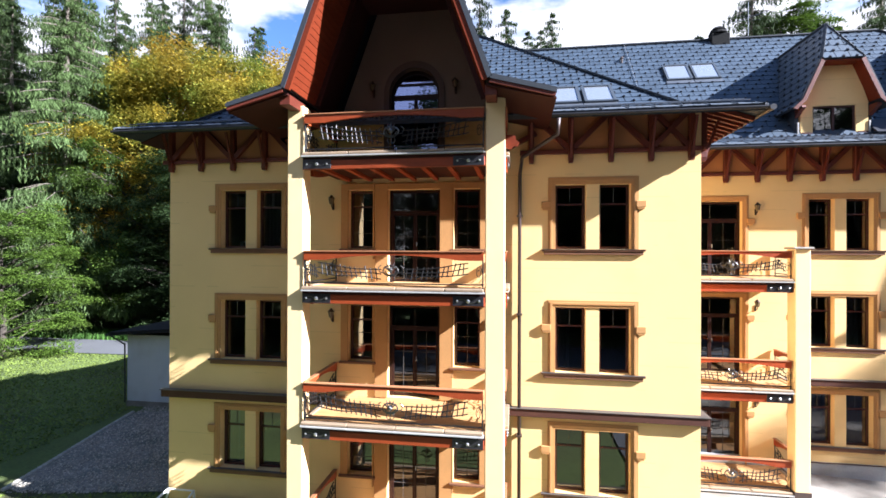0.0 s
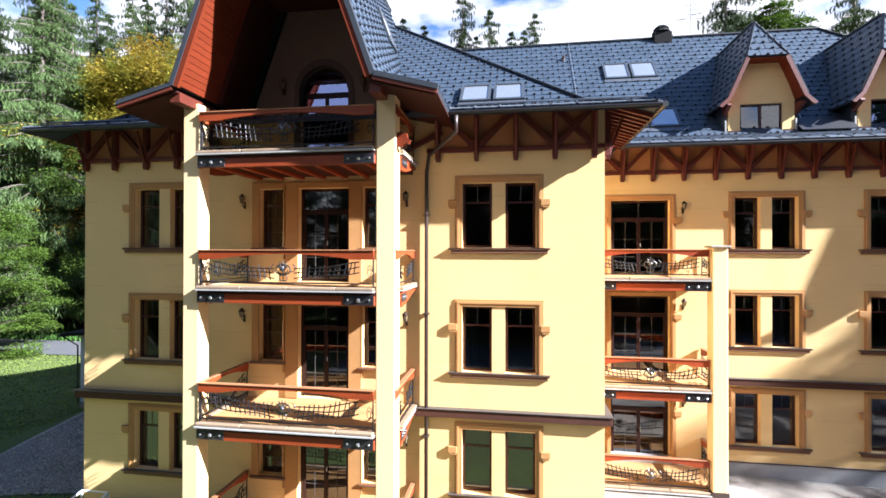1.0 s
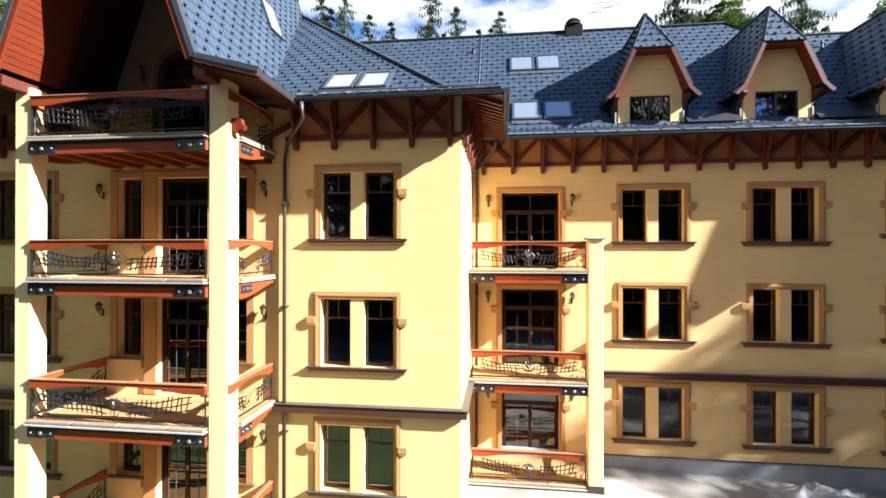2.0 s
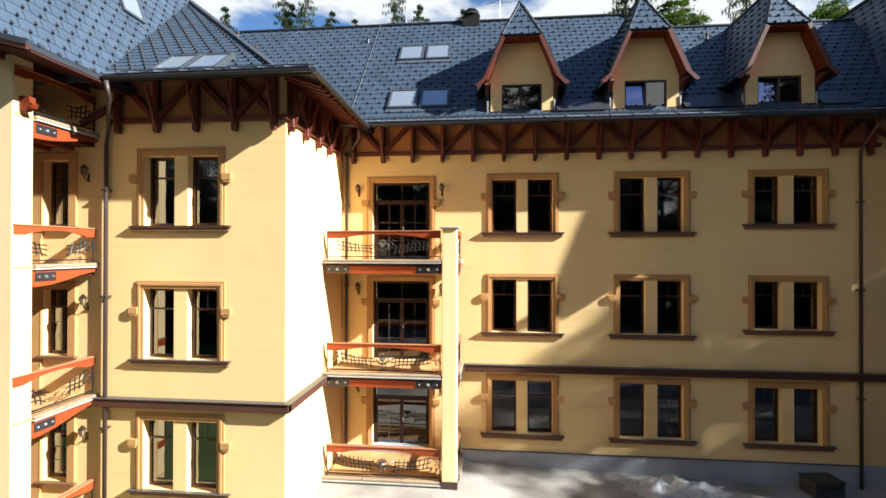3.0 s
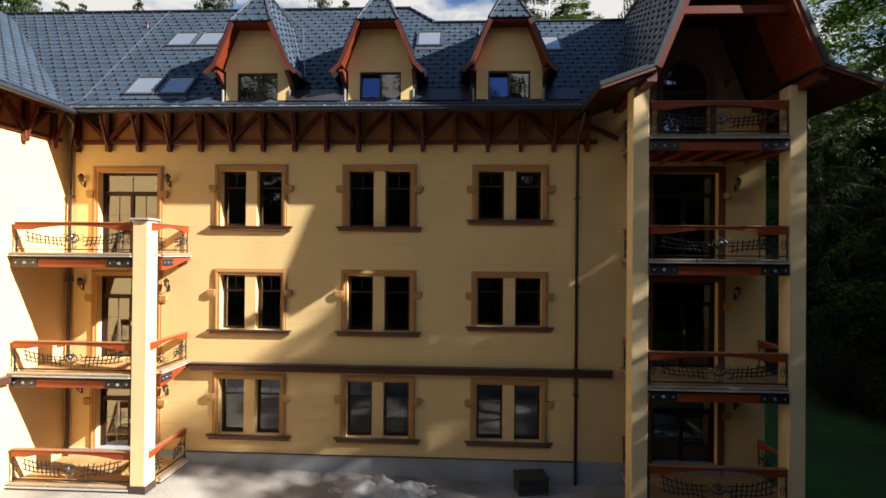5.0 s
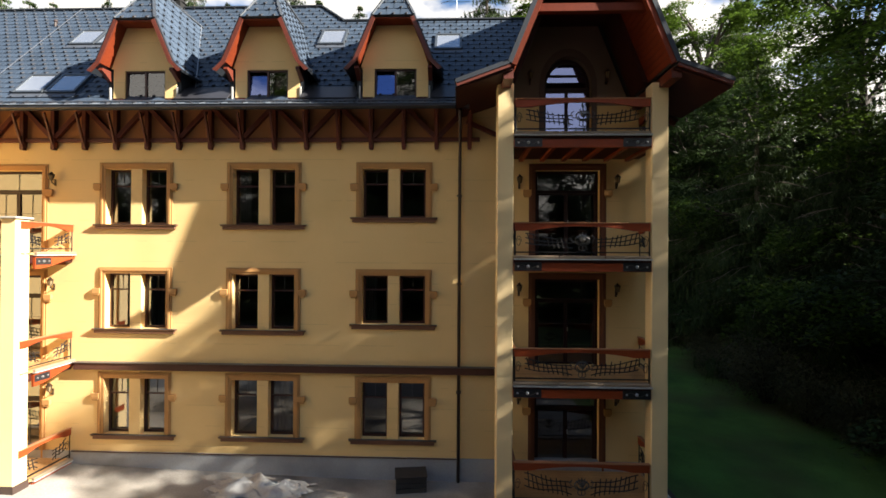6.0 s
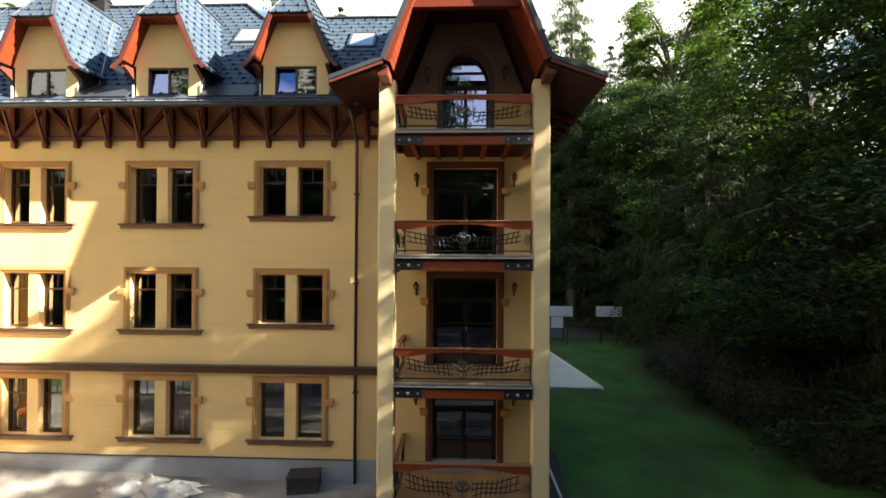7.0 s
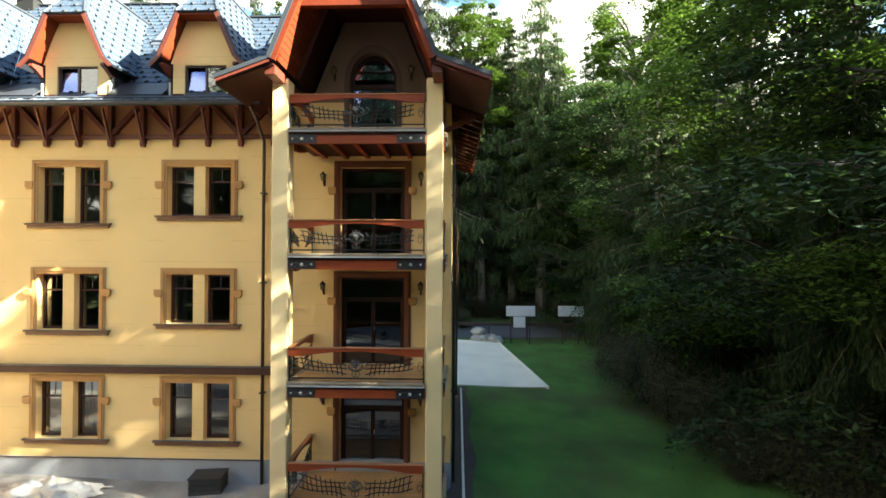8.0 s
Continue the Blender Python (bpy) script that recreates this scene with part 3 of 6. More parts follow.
def arched_door(xc, y, half, z0, spring, crown, span, lean):
    """A round-headed door with the gable wall that holds it."""
    ob = new("arched_door")
    ob.parent = building
    ob.matrix_basis = pose(xc, y, 0)
    arc = [(-half * math.cos(a), spring + (crown - spring) * math.sin(a)) for a in (math.pi * k / 16 for k in range(17))]
    inner = [(x * 0.88, spring + (z - spring) * 0.86) for x, z in arc]
    bm = bmesh.new()
    for (a, b), (c, d) in zip(zip(arc, arc[1:]), zip(inner, inner[1:])):
        prism(bm, [(a[0], 0.2, a[1]), (b[0], 0.2, b[1]), (d[0], 0.2, d[1]), (c[0], 0.2, c[1])], (0, 0.08, 0))
    box(bm, -half, -half * 0.88, 0.2, 0.28, z0, spring)
    box(bm, half * 0.88, half, 0.2, 0.28, z0, spring)
    box(bm, -half * 0.88, half * 0.88, 0.19, 0.28, spring - 0.12, spring + 0.02)
    box(bm, -0.05, 0.05, 0.2, 0.28, z0, spring - 0.12)
    part("door_frame", bm, DOORWOOD, ob, "dark round-headed door frame")
    for a, b in ((-half * 0.88, -0.05), (0.05, half * 0.88)):
        pane(ob, [(a, 0.22, z0 + 0.02), (b, 0.22, z0 + 0.02), (b, 0.22, spring - 0.12), (a, 0.22, spring - 0.12)], SKYTINTGLASS)
    pane(ob, [(x, 0.25, z) for x, z in inner[::-1]], SKYTINTGLASS)
    part("fan_bar", boxes((-half * 0.8, half * 0.8, 0.2, 0.26, spring + (crown - spring) * 0.42, spring + (crown - spring) * 0.42 + 0.05)), DOORWOOD, ob)
    bm = bmesh.new()
    outer = [(x * 1.22, spring + (z - spring) * 1.26) for x, z in arc]
    for (a, b), (c, d) in zip(zip(outer, outer[1:]), zip(arc, arc[1:])):
        prism(bm, [(a[0], -0.05, a[1]), (b[0], -0.05, b[1]), (d[0], -0.05, d[1]), (c[0], -0.05, c[1])], (0, 0.048, 0))
    box(bm, -half * 1.22, -half, -0.05, -0.002, z0, spring)
    box(bm, half, half * 1.22, -0.05, -0.002, z0, spring)
    part("surround", bm, SHADETRIM, ob, "moulded surround, its colour darkened for shade")
    bm = bmesh.new()
    for s in (-1, 1):
        edge = [(s * abs(x), z) for x, z in arc[:9]] if s < 0 else [(abs(x), z) for x, z in arc[:9]]
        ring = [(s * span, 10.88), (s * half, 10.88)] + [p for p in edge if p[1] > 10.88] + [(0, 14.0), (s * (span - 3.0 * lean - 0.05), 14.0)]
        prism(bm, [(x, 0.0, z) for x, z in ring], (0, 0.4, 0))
    part("gable_wall", bm, GABLESHADE, ob, "gable wall under the deep roof, its colour darkened for shade")


arched_door(LX, F, 0.70, 9.56, 11.62, 12.32, 2.15, 0.36)
arched_door(RX, R, 0.69, 9.56, 11.45, 12.33, 1.82, 0.40)


# ---- wall lanterns ----
def lantern(x, y, z):
    ob = new("wall_lantern")
    ob.parent = building
    ob.matrix_basis = pose(x, y, z)
    bm = tube(bmesh.new(), [(0, 0, -0.12), (0, -0.06, -0.16), (0, -0.13, -0.12), (0, -0.15, -0.05)], 0.014, 6)
    box(bm, -0.03, 0.03, -0.02, -0.002, -0.2, 0.0, bevel=0.006)
    part("bracket", bm, LANTERN, ob)
    bm = bmesh.new()
    bmesh.ops.create_cone(bm, cap_ends=True, segments=6, radius1=0.045, radius2=0.075, depth=0.16, matrix=pose(0, -0.15, 0.03))
    part("lantern_body", bm, LAMPGLASS, ob, "amber lantern glass")
    bm = bmesh.new()
    bmesh.ops.create_cone(bm, cap_ends=True, segments=6, radius1=0.10, radius2=0.012, depth=0.10, matrix=pose(0, -0.15, 0.16))
    part("cap", bm, LANTERN, ob, "dark bronze lantern cap")
    bar = part("cage_bar", tube(bmesh.new(), [(0.047, 0, -0.05), (0.08, 0, 0.11)], 0.008, 4), LANTERN, ob)
    bar.matrix_basis = pose(0, -0.15, 0)
    for k in range(1, 6):
        shared("cage_bar", bar.data, ob, pose(0, -0.15, 0, 0, 0, 60 * k))
    return ob


lamp0 = lantern(-3.79, R, 8.70)
spots = [(-1.05, R, 8.70)]
for zz in (5.5, 2.3):
    spots += [(-3.79, R, zz), (-1.05, R, zz)]
for zz in (8.62, 5.45, 2.25):
    spots += [(RX - 1.42, R, zz), (RX + 1.42, R, zz), (LX - 2.33, F, zz), (LX + 2.33, F, zz)]
spots += [(LX - 1.15, F, 11.75), (LX + 1.15, F, 11.75), (RX - 1.12, R, 11.7), (RX + 1.12, R, 11.7)]
for s in spots:
    copy_thing(lamp0, pose(*s))


# ---- balconies ----
def rail_outline(length, top, deep, thin):
    """Upper board of a balustrade, its lower edge arched in the middle."""
    pts = [(0, top), (length, top), (length, top - deep)]
    for k in range(13):
        u = 1 - k / 12
        pts.append((length * (0.12 + 0.76 * u), top - deep + (deep - thin) * math.sin(math.pi * u) ** 0.8))
    pts.append((0, top - deep))
    return pts


def grille_mesh(length, low, high, seed, k):
    """Forged bars: sagging wires crossed by short leaning uprights, denser towards both ends."""
    rnd = random.Random(seed)
    bm = bmesh.new()
    mid = length / 2
    r = 0.0145
    for j, f in enumerate((0.32, 0.52, 0.72)):
        pts = []
        for i in range(9):
            u = i / 8
            x = mid + k * (0.24 + (mid * 0.84 - 0.24) * u)
            z = low + (high - low) * (f - 0.16 + 0.30 * u + 0.05 * math.sin(6 * u + j))
            pts.append((x, 0.012 * math.sin(i), z))
        if j != 1 or length > 1.6:
            tube(bm, pts, r, 5)
    count = max(3, int((mid - 0.3) / 0.15))
    for i in range(count):
        u = (i + 0.5) / count
        x = mid + k * (0.28 + (mid * 0.84 - 0.34) * u)
        base = low + (high - low) * (0.08 + 0.30 * u)
        lean = 0.05 * k + rnd.uniform(-0.03, 0.03)
        hh = (high - low) * rnd.uniform(0.48, 0.62)
        tube(bm, [(x, 0.0, base), (x + lean, 0.012, min(base + hh, high - 0.01))], r, 5)
    x = 0.1 if k < 0 else length - 0.1
    pts = [(x + 0.07 * math.cos(a) * (1 - a / 14), 0, (low + high) / 2 + 0.16 * math.sin(a) * (1 - a / 14)) for a in (i * 0.7 for i in range(14))]
    tube(bm, pts, 0.008, 5)
    return bm


def rosette_pieces():
    """An oval medallion: a ring with a flower in it, a fan of leaves above and a scroll on each side."""
    ring = tube(bmesh.new(), [(0.17 * math.cos(a), -0.025, -0.03 + 0.115 * math.sin(a)) for a in (2 * math.pi * k / 18 for k in range(19))], 0.016, 5)
    yield "rosette", ring, "burnished iron medallion ring"
    yield "bowl", tube(bmesh.new(), [(0.12 * math.cos(a), -0.035, -0.03 + 0.09 * math.sin(a)) for a in (math.pi + math.pi * k / 9 for k in range(10))], 0.014, 5), ""
    yield "stem", tube(bmesh.new(), [(0, -0.03, 0.10), (0.01, -0.03, -0.05), (0, -0.02, -0.24)], 0.012, 5), ""
    for k in range(5):
        a = math.pi * (0.12 + 0.76 * k / 4)
        tip = (0.15 * math.cos(a), -0.03, 0.02 + 0.15 * math.sin(a))
        yield "leaf", tube(bmesh.new(), [(0.03 * math.cos(a), -0.03, -0.04), (tip[0] * 0.7, -0.045, tip[2] * 0.6), tip], 0.01, 5, [0.012, 0.018, 0.005]), ""
    flower = bmesh.new()
    bmesh.ops.create_uvsphere(flower, u_segments=10, v_segments=6, radius=0.06, matrix=pose(0, -0.05, -0.01))
    for v in flower.verts:
        a = math.atan2(v.co.z + 0.01, v.co.x)
        v.co.x *= 1 + 0.25 * math.cos(5 * a)
        v.co.z = -0.01 + (v.co.z + 0.01) * (1 + 0.25 * math.cos(5 * a))
    yield "flower", flower, ""
    for s in (-1, 1):
        yield "scroll", tube(bmesh.new(), [(s * 0.03 + s * 0.06 * math.sin(a), -0.01, -0.21 + 0.07 * math.cos(a)) for a in (0.5 * i for i in range(9))], 0.010, 5), ""
        yield "scroll", tube(bmesh.new(), [(s * 0.16, -0.01, -0.08), (s * 0.25, -0.01, -0.06), (s * 0.29, -0.01, 0.03), (s * 0.22, -0.01, 0.09)], 0.012, 5), ""


ROSE = []
for name, bm, label in rosette_pieces():
    me = bpy.data.meshes.new(name)
    bmesh.ops.recalc_face_normals(bm, faces=bm.faces[:])
    bm.to_mesh(me)
    bm.free()
    me.materials.append(SILVERIRON)
    ROSE.append((name, me, label))


def balustrade(parent, length, z, rail_z, m, seed, rose=True):
    low, high = z + 0.12, rail_z - 0.20
    bm = bmesh.new()
    prism(bm, [(x, -0.035, zz) for x, zz in rail_outline(length, rail_z, 0.19, 0.07)], (0, 0.07, 0))
    part("rail_board", bm, RAILWOOD, parent, "red-stained timber rail board").matrix_basis = m
    part("handrail", boxes((-0.01, length + 0.01, -0.06, 0.06, rail_z + 0.002, rail_z + 0.032), bevel=0.008), HANDRAIL, parent, "handrail paler than the board below").matrix_basis = m
    for k in (-1, 1):
        part("grille", grille_mesh(length, low, high, seed + k, k), IRON, parent, "forged dark iron grille").matrix_basis = m
    for xn in (0.012, length - 0.012):
        part("newel", tube(bmesh.new(), [(xn, 0, low - 0.12), (xn, 0, high + 0.1)], 0.018, 6), IRON, parent).matrix_basis = m
    part("bottom_rail", boxes((0, length, -0.015, 0.015, low - 0.03, low)), IRON, parent).matrix_basis = m
    if rose:
        for name, me, label in ROSE:
            tagged(shared(name, me, parent, m @ pose(length / 2, -0.03, (low + high) / 2 + 0.06) @ Matrix.Scale(1.05, 4)), label)


def balcony(x0, x1, yf, yb, z, rail_z, left, right, seed, front_to=None):
    """z is the top of the deck; the front runs from x0 to front_to."""
    ob = new("balcony")
    ob.parent = building
    fx = front_to if front_to is not None else x1
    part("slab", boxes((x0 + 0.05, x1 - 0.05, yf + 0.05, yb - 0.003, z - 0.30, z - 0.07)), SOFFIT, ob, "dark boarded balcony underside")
    k = x0 + 0.35
    while k < x1 - 0.2:
        part("joist", boxes((k, k + 0.12, yf + 0.12, yb - 0.01, z - 0.375, z - 0.302)), RAILWOOD, ob, "red-stained joist")
        k += 0.62
    n = max(3, int((yb - yf) / 0.15))
    step = (yb - yf - 0.08) / n
    plank = boxes((x0, x1, 0.004, step - 0.008, -0.068, -0.006), bevel=0.004)
    first = part("deck_board", plank, DECK, ob, "worn orange-brown deck board", (0, yf + 0.06, z))
    for i in range(1, n):
        shared("deck_board", first.data, ob, pose(0, yf + 0.06 + i * step, z))
    part("fascia", boxes((x0, fx, yf - 0.03, yf + 0.045, z - 0.385, z - 0.17), bevel=0.01), RAILWOOD, ob, "red-stained timber fascia")
    # Dark strip in place of the shadow that the drip edge casts.
    part("shadow_board", boxes((x0, fx, yf - 0.02, yf + 0.045, z - 0.168, z - 0.09)), SOFFIT, ob, "dark strip standing in for the shadow under the drip edge")
    xa = x0 - 0.005 if left else x0 - 0.06
    end = fx - 0.01 if front_to is not None else x1 + 0.04
    while xa < end - 0.1:
        xb = min(xa + 1.15, end)
        part("edge_board", boxes((xa, xb - 0.012, yf - 0.09, yf + 0.10, z - 0.05, z + 0.02), bevel=0.016), EDGEBOARD, ob, "pale weathered timber edge board")
        xa += 1.15
    part("flashing", boxes((x0 - 0.005 if left else x0 - 0.09, fx - 0.005 if front_to is not None else x1 + 0.09, yf - 0.12, yf + 0.06, z - 0.088, z - 0.058)), LEADTOP, ob, "pale sheet metal drip edge")
    sides = []
    if left:
        sides.append((x0, -1))
    if right:
        sides.append((x1, 1))
    for xs, s in sides:
        a, b = sorted((xs - s * 0.045, xs + s * 0.03))
        y0 = yf + 0.47
        run = yb - 0.003 - y0
        edge = [(a, y0, z - 0.13), (a, yb - 0.003, z - 0.13)] + [(a, yb - 0.003 - run * k / 10, z - 0.19 - 0.27 * math.sin(math.pi * k / 20) ** 1.6) for k in range(11)]
        part("console", prism(bmesh.new(), edge, (b - a, 0, 0)), RAILWOOD, ob, "red-stained console tapering to the wall")
        a, b = sorted((xs - s * 0.05, xs + s * 0.085))
        part("flashing", boxes((a, b, y0, yb - 0.003, z - 0.09, z - 0.062)), LEADTOP, ob)
        part("edge_board", boxes((a, b, y0, yb - 0.003, z - 0.06, z + 0.02), bevel=0.015), EDGEBOARD, ob, "pale weathered timber edge board")
        a, b = sorted((xs + s * 0.031, xs + s * 0.045))
        part("corner_plate", boxes((a, b, y0 + 0.02, y0 + 0.50, z - 0.34, z - 0.15)), PLATE, ob, "black riveted iron plate")
        for dy, rad in ((0.10, 0.028), (0.26, 0.04), (0.43, 0.028)):
            bm = bmesh.new()
            bmesh.ops.create_uvsphere(bm, u_segments=8, v_segments=5, radius=rad, matrix=pose(xs + s * 0.047, y0 + dy, z - 0.25))
            part("rivet", bm, STUD, ob, "bright steel rivet")
    for xp in (x0 + 0.01, fx - 0.72):
        plate = part("corner_plate", boxes((xp, xp + 0.70, yf - 0.045, yf - 0.031, z - 0.37, z - 0.15), bevel=0.004), PLATE, ob, "black riveted iron plate")
        for dx, rad in ((0.10, 0.028), (0.35, 0.045), (0.60, 0.028)):
            bm = bmesh.new()
            bmesh.ops.create_uvsphere(bm, u_segments=8, v_segments=5, radius=rad, matrix=pose(xp + dx, yf - 0.047, z - 0.26))
            part("rivet", bm, STUD, ob, "bright steel rivet")
        bm = bmesh.new()
        tube(bm, [(xp + 0.08 + 0.54 * i / 12, yf - 0.05, z - 0.26 + 0.045 * math.sin(i * 0.62)) for i in range(13)], 0.008, 4)
        part("scroll", bm, SILVERIRON, ob)
    balustrade(ob, fx - x0 - 0.06, z, rail_z, pose(x0 + 0.03, yf + 0.02, 0), seed)
    if left:
        balustrade(ob, yb - yf - 0.1, z, rail_z, pose(x0 + 0.03, yb - 0.02, 0, 0, 0, -90), seed + 1, False)
    if right:
        balustrade(ob, yb - yf - 0.1, z, rail_z, pose(x1 - 0.03, yf + 0.06, 0, 0, 0, 90), seed + 2, False)
    return ob


for i, (z, rz) in enumerate(((0.12, 1.08), (3.18, 4.10), (6.40, 7.24), (9.58, 10.50))):
    balcony(-14.0, -9.20, 9.26, F, z, rz, True, True, 10 + i * 5, -9.66)
for i, (z, rz) in enumerate(((0.16, 1.18), (3.22, 4.07), (6.44, 7.28), (9.60, 10.45))):
    balcony(12.74, 16.65, 13.79, R, z, rz, True, True, 40 + i * 5, 16.21)
for i, (z, rz) in enumerate(((0.20, 1.10), (3.20, 4.04), (6.46, 7.28))):
    balcony(-4.26, -0.44, 13.88, R, z, rz, False, True, 70 + i * 5, -0.88)


def post(x0, x1, y0, z0, z1, cap=False):
    ob = part("post", boxes((x0, x1, y0, y0 + (x1 - x0), z0, z1), bevel=0.02), STUCCO_POST, building, "square cream stuccoed post")
    if cap:
        part("post_cap", boxes((x0 - 0.06, x1 + 0.06, y0 - 0.06, y0 + (x1 - x0) + 0.06, z1 + 0.001, z1 + 0.06), bevel=0.012), CONCRETE, ob)
    part("post_foot", boxes((x0 - 0.02, x1 + 0.02, y0 - 0.02, y0 + (x1 - x0) + 0.02, z0 - 0.3, z0 + 0.1)), PIPE, ob)


post(-14.42, -14.01, 9.30, -0.3, 10.75)
post(-9.65, -9.21, 9.30, -0.3, 10.75)
bm = prism(bmesh.new(), [(-9.205, 9.42, 9.62), (-9.08, 9.42, 9.60), (-8.99, 9.42, 9.68), (-8.94, 9.42, 9.66), (-8.90, 9.42, 9.74), (-8.97, 9.42, 9.80), (-8.98, 9.42, 9.90), (-9.205, 9.42, 9.92)], (0, 0.14, 0))
part("carved_beam_end", bm, VERGE, building, "red-stained carved beam end beside the post")
post(12.31, 12.73, 13.78, -0.3, 10.88)
post(16.22, 16.64, 13.80, -0.3, 10.88)
post(-0.86, -0.44, 13.80, 0.15, 7.36, True)


# ---- roofs ----
SLATE_W, SLATE_H = 0.42, 0.30
slate_mesh = bpy.data.meshes.new("slate")


def slate_points(w, h):
    g = 0.010
    k = 0.03 * min(1, w / SLATE_W)
    return [(g, 0, 0.004), (w - g, 0, 0.004), (w - g, 0, 0.022), (g, 0, 0.022), (w - g, h + 0.05, 0.006), (g, h + 0.05, 0.006),
            (w * 0.5 - k, -0.014, 0.012), (w * 0.5 + k, -0.014, 0.012), (w * 0.5 + k, 0.0, 0.07), (w * 0.5 - k, 0.0, 0.07), (w * 0.5 + k + 0.035, 0.11, 0.026), (w * 0.5 - k + 0.05, 0.11, 0.026)]


SLATE_FACES = [(0, 1, 2, 3), (3, 2, 4, 5), (1, 4, 2), (0, 3, 5), (6, 7, 8, 9), (9, 8, 10, 11), (7, 10, 8), (6, 9, 11)]
SLATE_MATS = [0, 0, 0, 0, 1, 1, 1, 1]
slate_mesh.from_pydata(slate_points(SLATE_W, SLATE_H), [], SLATE_FACES)
slate_mesh.materials.append(SLATE)
slate_mesh.materials.append(GUTTER)
slate_mesh.polygons.foreach_set("material_index", SLATE_MATS)


class Roof:
    """Facets of one roof: a thick sheet, slates in courses, and capped edges."""

    def __init__(self, name, label):
        self.sheet, self.caps, self.verts, self.faces, self.single = bmesh.new(), [], [], [], []
        self.name, self.label = name, label

    def facet(self, pts, slates=True, thick=0.1, singles=None):
        pts = [Vector(p) for p in pts]
        u = (pts[1] - pts[0]).normalized()
        n = u.cross(pts[-1] - pts[0]).normalized()
        if n.z < 0:
            n = -n
        v = n.cross(u)
        if v.z < 0:
            v = -v
        prism(self.sheet, pts, -n * thick)
        if not slates:
            return
        flat = [((p - pts[0]).dot(u), (p - pts[0]).dot(v)) for p in pts]
        top = max(q[1] for q in flat)
        row, y = 0, 0.0
        rnd = random.Random(len(self.verts))
        while y < top - 0.06:
            ym = min(y + SLATE_H * 0.5, top - 0.01)
            cross = []
            for (xa, ya), (xb, yb) in zip(flat, flat[1:] + flat[:1]):
                if (ya - ym) * (yb - ym) < 0:
                    cross.append(xa + (xb - xa) * (ym - ya) / (yb - ya))
            if len(cross) >= 2:
                lo, hi = min(cross), max(cross)
                x = math.floor(lo / SLATE_W) * SLATE_W - (SLATE_W / 2 if row % 2 else 0)
                while x < hi:
                    a, b = max(x, lo), min(x + SLATE_W, hi)
                    if b - a > 0.04:
                        h = min(SLATE_H, top - y - 0.05)
                        turn = Matrix((u, v, n)).transposed().to_4x4()
                        turn.translation = pts[0] + u * a + v * y + n * (0.004 + rnd.uniform(0, 0.004))
                        if b - a > SLATE_W - 0.01 and h == SLATE_H and singles and singles(turn.translation) and len(self.single) < 300:
                            self.single.append(turn)
                        else:
                            base = len(self.verts)
                            self.verts += [tuple(turn @ Vector(p)) for p in slate_points(b - a, h)]
                            self.faces += [tuple(base + k for k in f) for f in SLATE_FACES]
                    x += SLATE_W
            y += SLATE_H
            row += 1

    def cap(self, p, q, w=0.2):
        self.caps.append(beam(bmesh.new(), p, q, w, 0.05))

    def build(self):
        ob = part(self.name, self.sheet, SHEET, building, self.label)
        if self.verts:
            me = bpy.data.meshes.new("slating")
            me.from_pydata(self.verts, [], self.faces)
            me.materials.append(SLATE)
            me.materials.append(GUTTER)
            me.polygons.foreach_set("material_index", SLATE_MATS * (len(self.faces) // 8))
            sl = new("slating", me)
            sl.parent = ob
            tagged(sl, kind="stuff")
        for m in self.single:
            shared("slate", slate_mesh, ob, m)
        for c in self.caps:
            part("ridge_cap", c, SHEET, ob, "grey metal ridge capping")
        return ob


EZ, BZ = 10.62, 11.12          # eave and break of the bell-cast slope
# wing: a hipped roof
ax, ay, az = -11.75, 18.7, 16.94
x0, x1, y0, y1 = -20.2, -3.3, 10.36, 27.15
d = 1.35
wing = Roof("wing_roof", "hipped grey slate roof with bell-cast eaves")
near = lambda p: p.y < 13.6 and p.x > -9
wing.facet([(x0, y0, EZ), (x1, y0, EZ), (x1 - d, y0 + d, BZ), (x0 + d, y0 + d, BZ)], singles=near)
wing.facet([(x0 + d, y0 + d, BZ), (x1 - d, y0 + d, BZ), (ax, ay, az)], singles=near)
wing.facet([(x1, y0, EZ), (x1, y1, EZ), (x1 - d, y1 - d, BZ), (x1 - d, y0 + d, BZ)])
wing.facet([(x1 - d, y0 + d, BZ), (x1 - d, y1 - d, BZ), (ax, ay, az)])
wing.facet([(x0, y1, EZ), (x0, y0, EZ), (x0 + d, y0 + d, BZ), (x0 + d, y1 - d, BZ)])
wing.facet([(x0 + d, y1 - d, BZ), (x0 + d, y0 + d, BZ), (ax, ay, az)])
wing.facet([(x1, y1, EZ), (x0, y1, EZ), (x0 + d, y1 - d, BZ), (x1 - d, y1 - d, BZ)], False)
wing.facet([(x1 - d, y1 - d, BZ), (x0 + d, y1 - d, BZ), (ax, ay, az)], False)
for ex, s in ((x1, -1), (x0, 1)):
    wing.cap((ex, y0, EZ + 0.04), (ex + s * d, y0 + d, BZ + 0.04))
    wing.cap((ex + s * d, y0 + d, BZ + 0.04), (ax, ay, az + 0.04))
wing.build()
# recessed range: one long slope, its ridge stepping down towards the right
RE, RB = 14.72, 15.92
RZ = lambda y: BZ + 1.159 * (y - RB)
main = Roof("main_roof", "long grey slate roof over the recessed range")
near = lambda p: p.y < 17.4 and -3.5 < p.x < 10
main.facet([(-4.4, RE, EZ), (11.6, RE, EZ), (11.6, RB, BZ), (-4.4, RB, BZ)], singles=near)
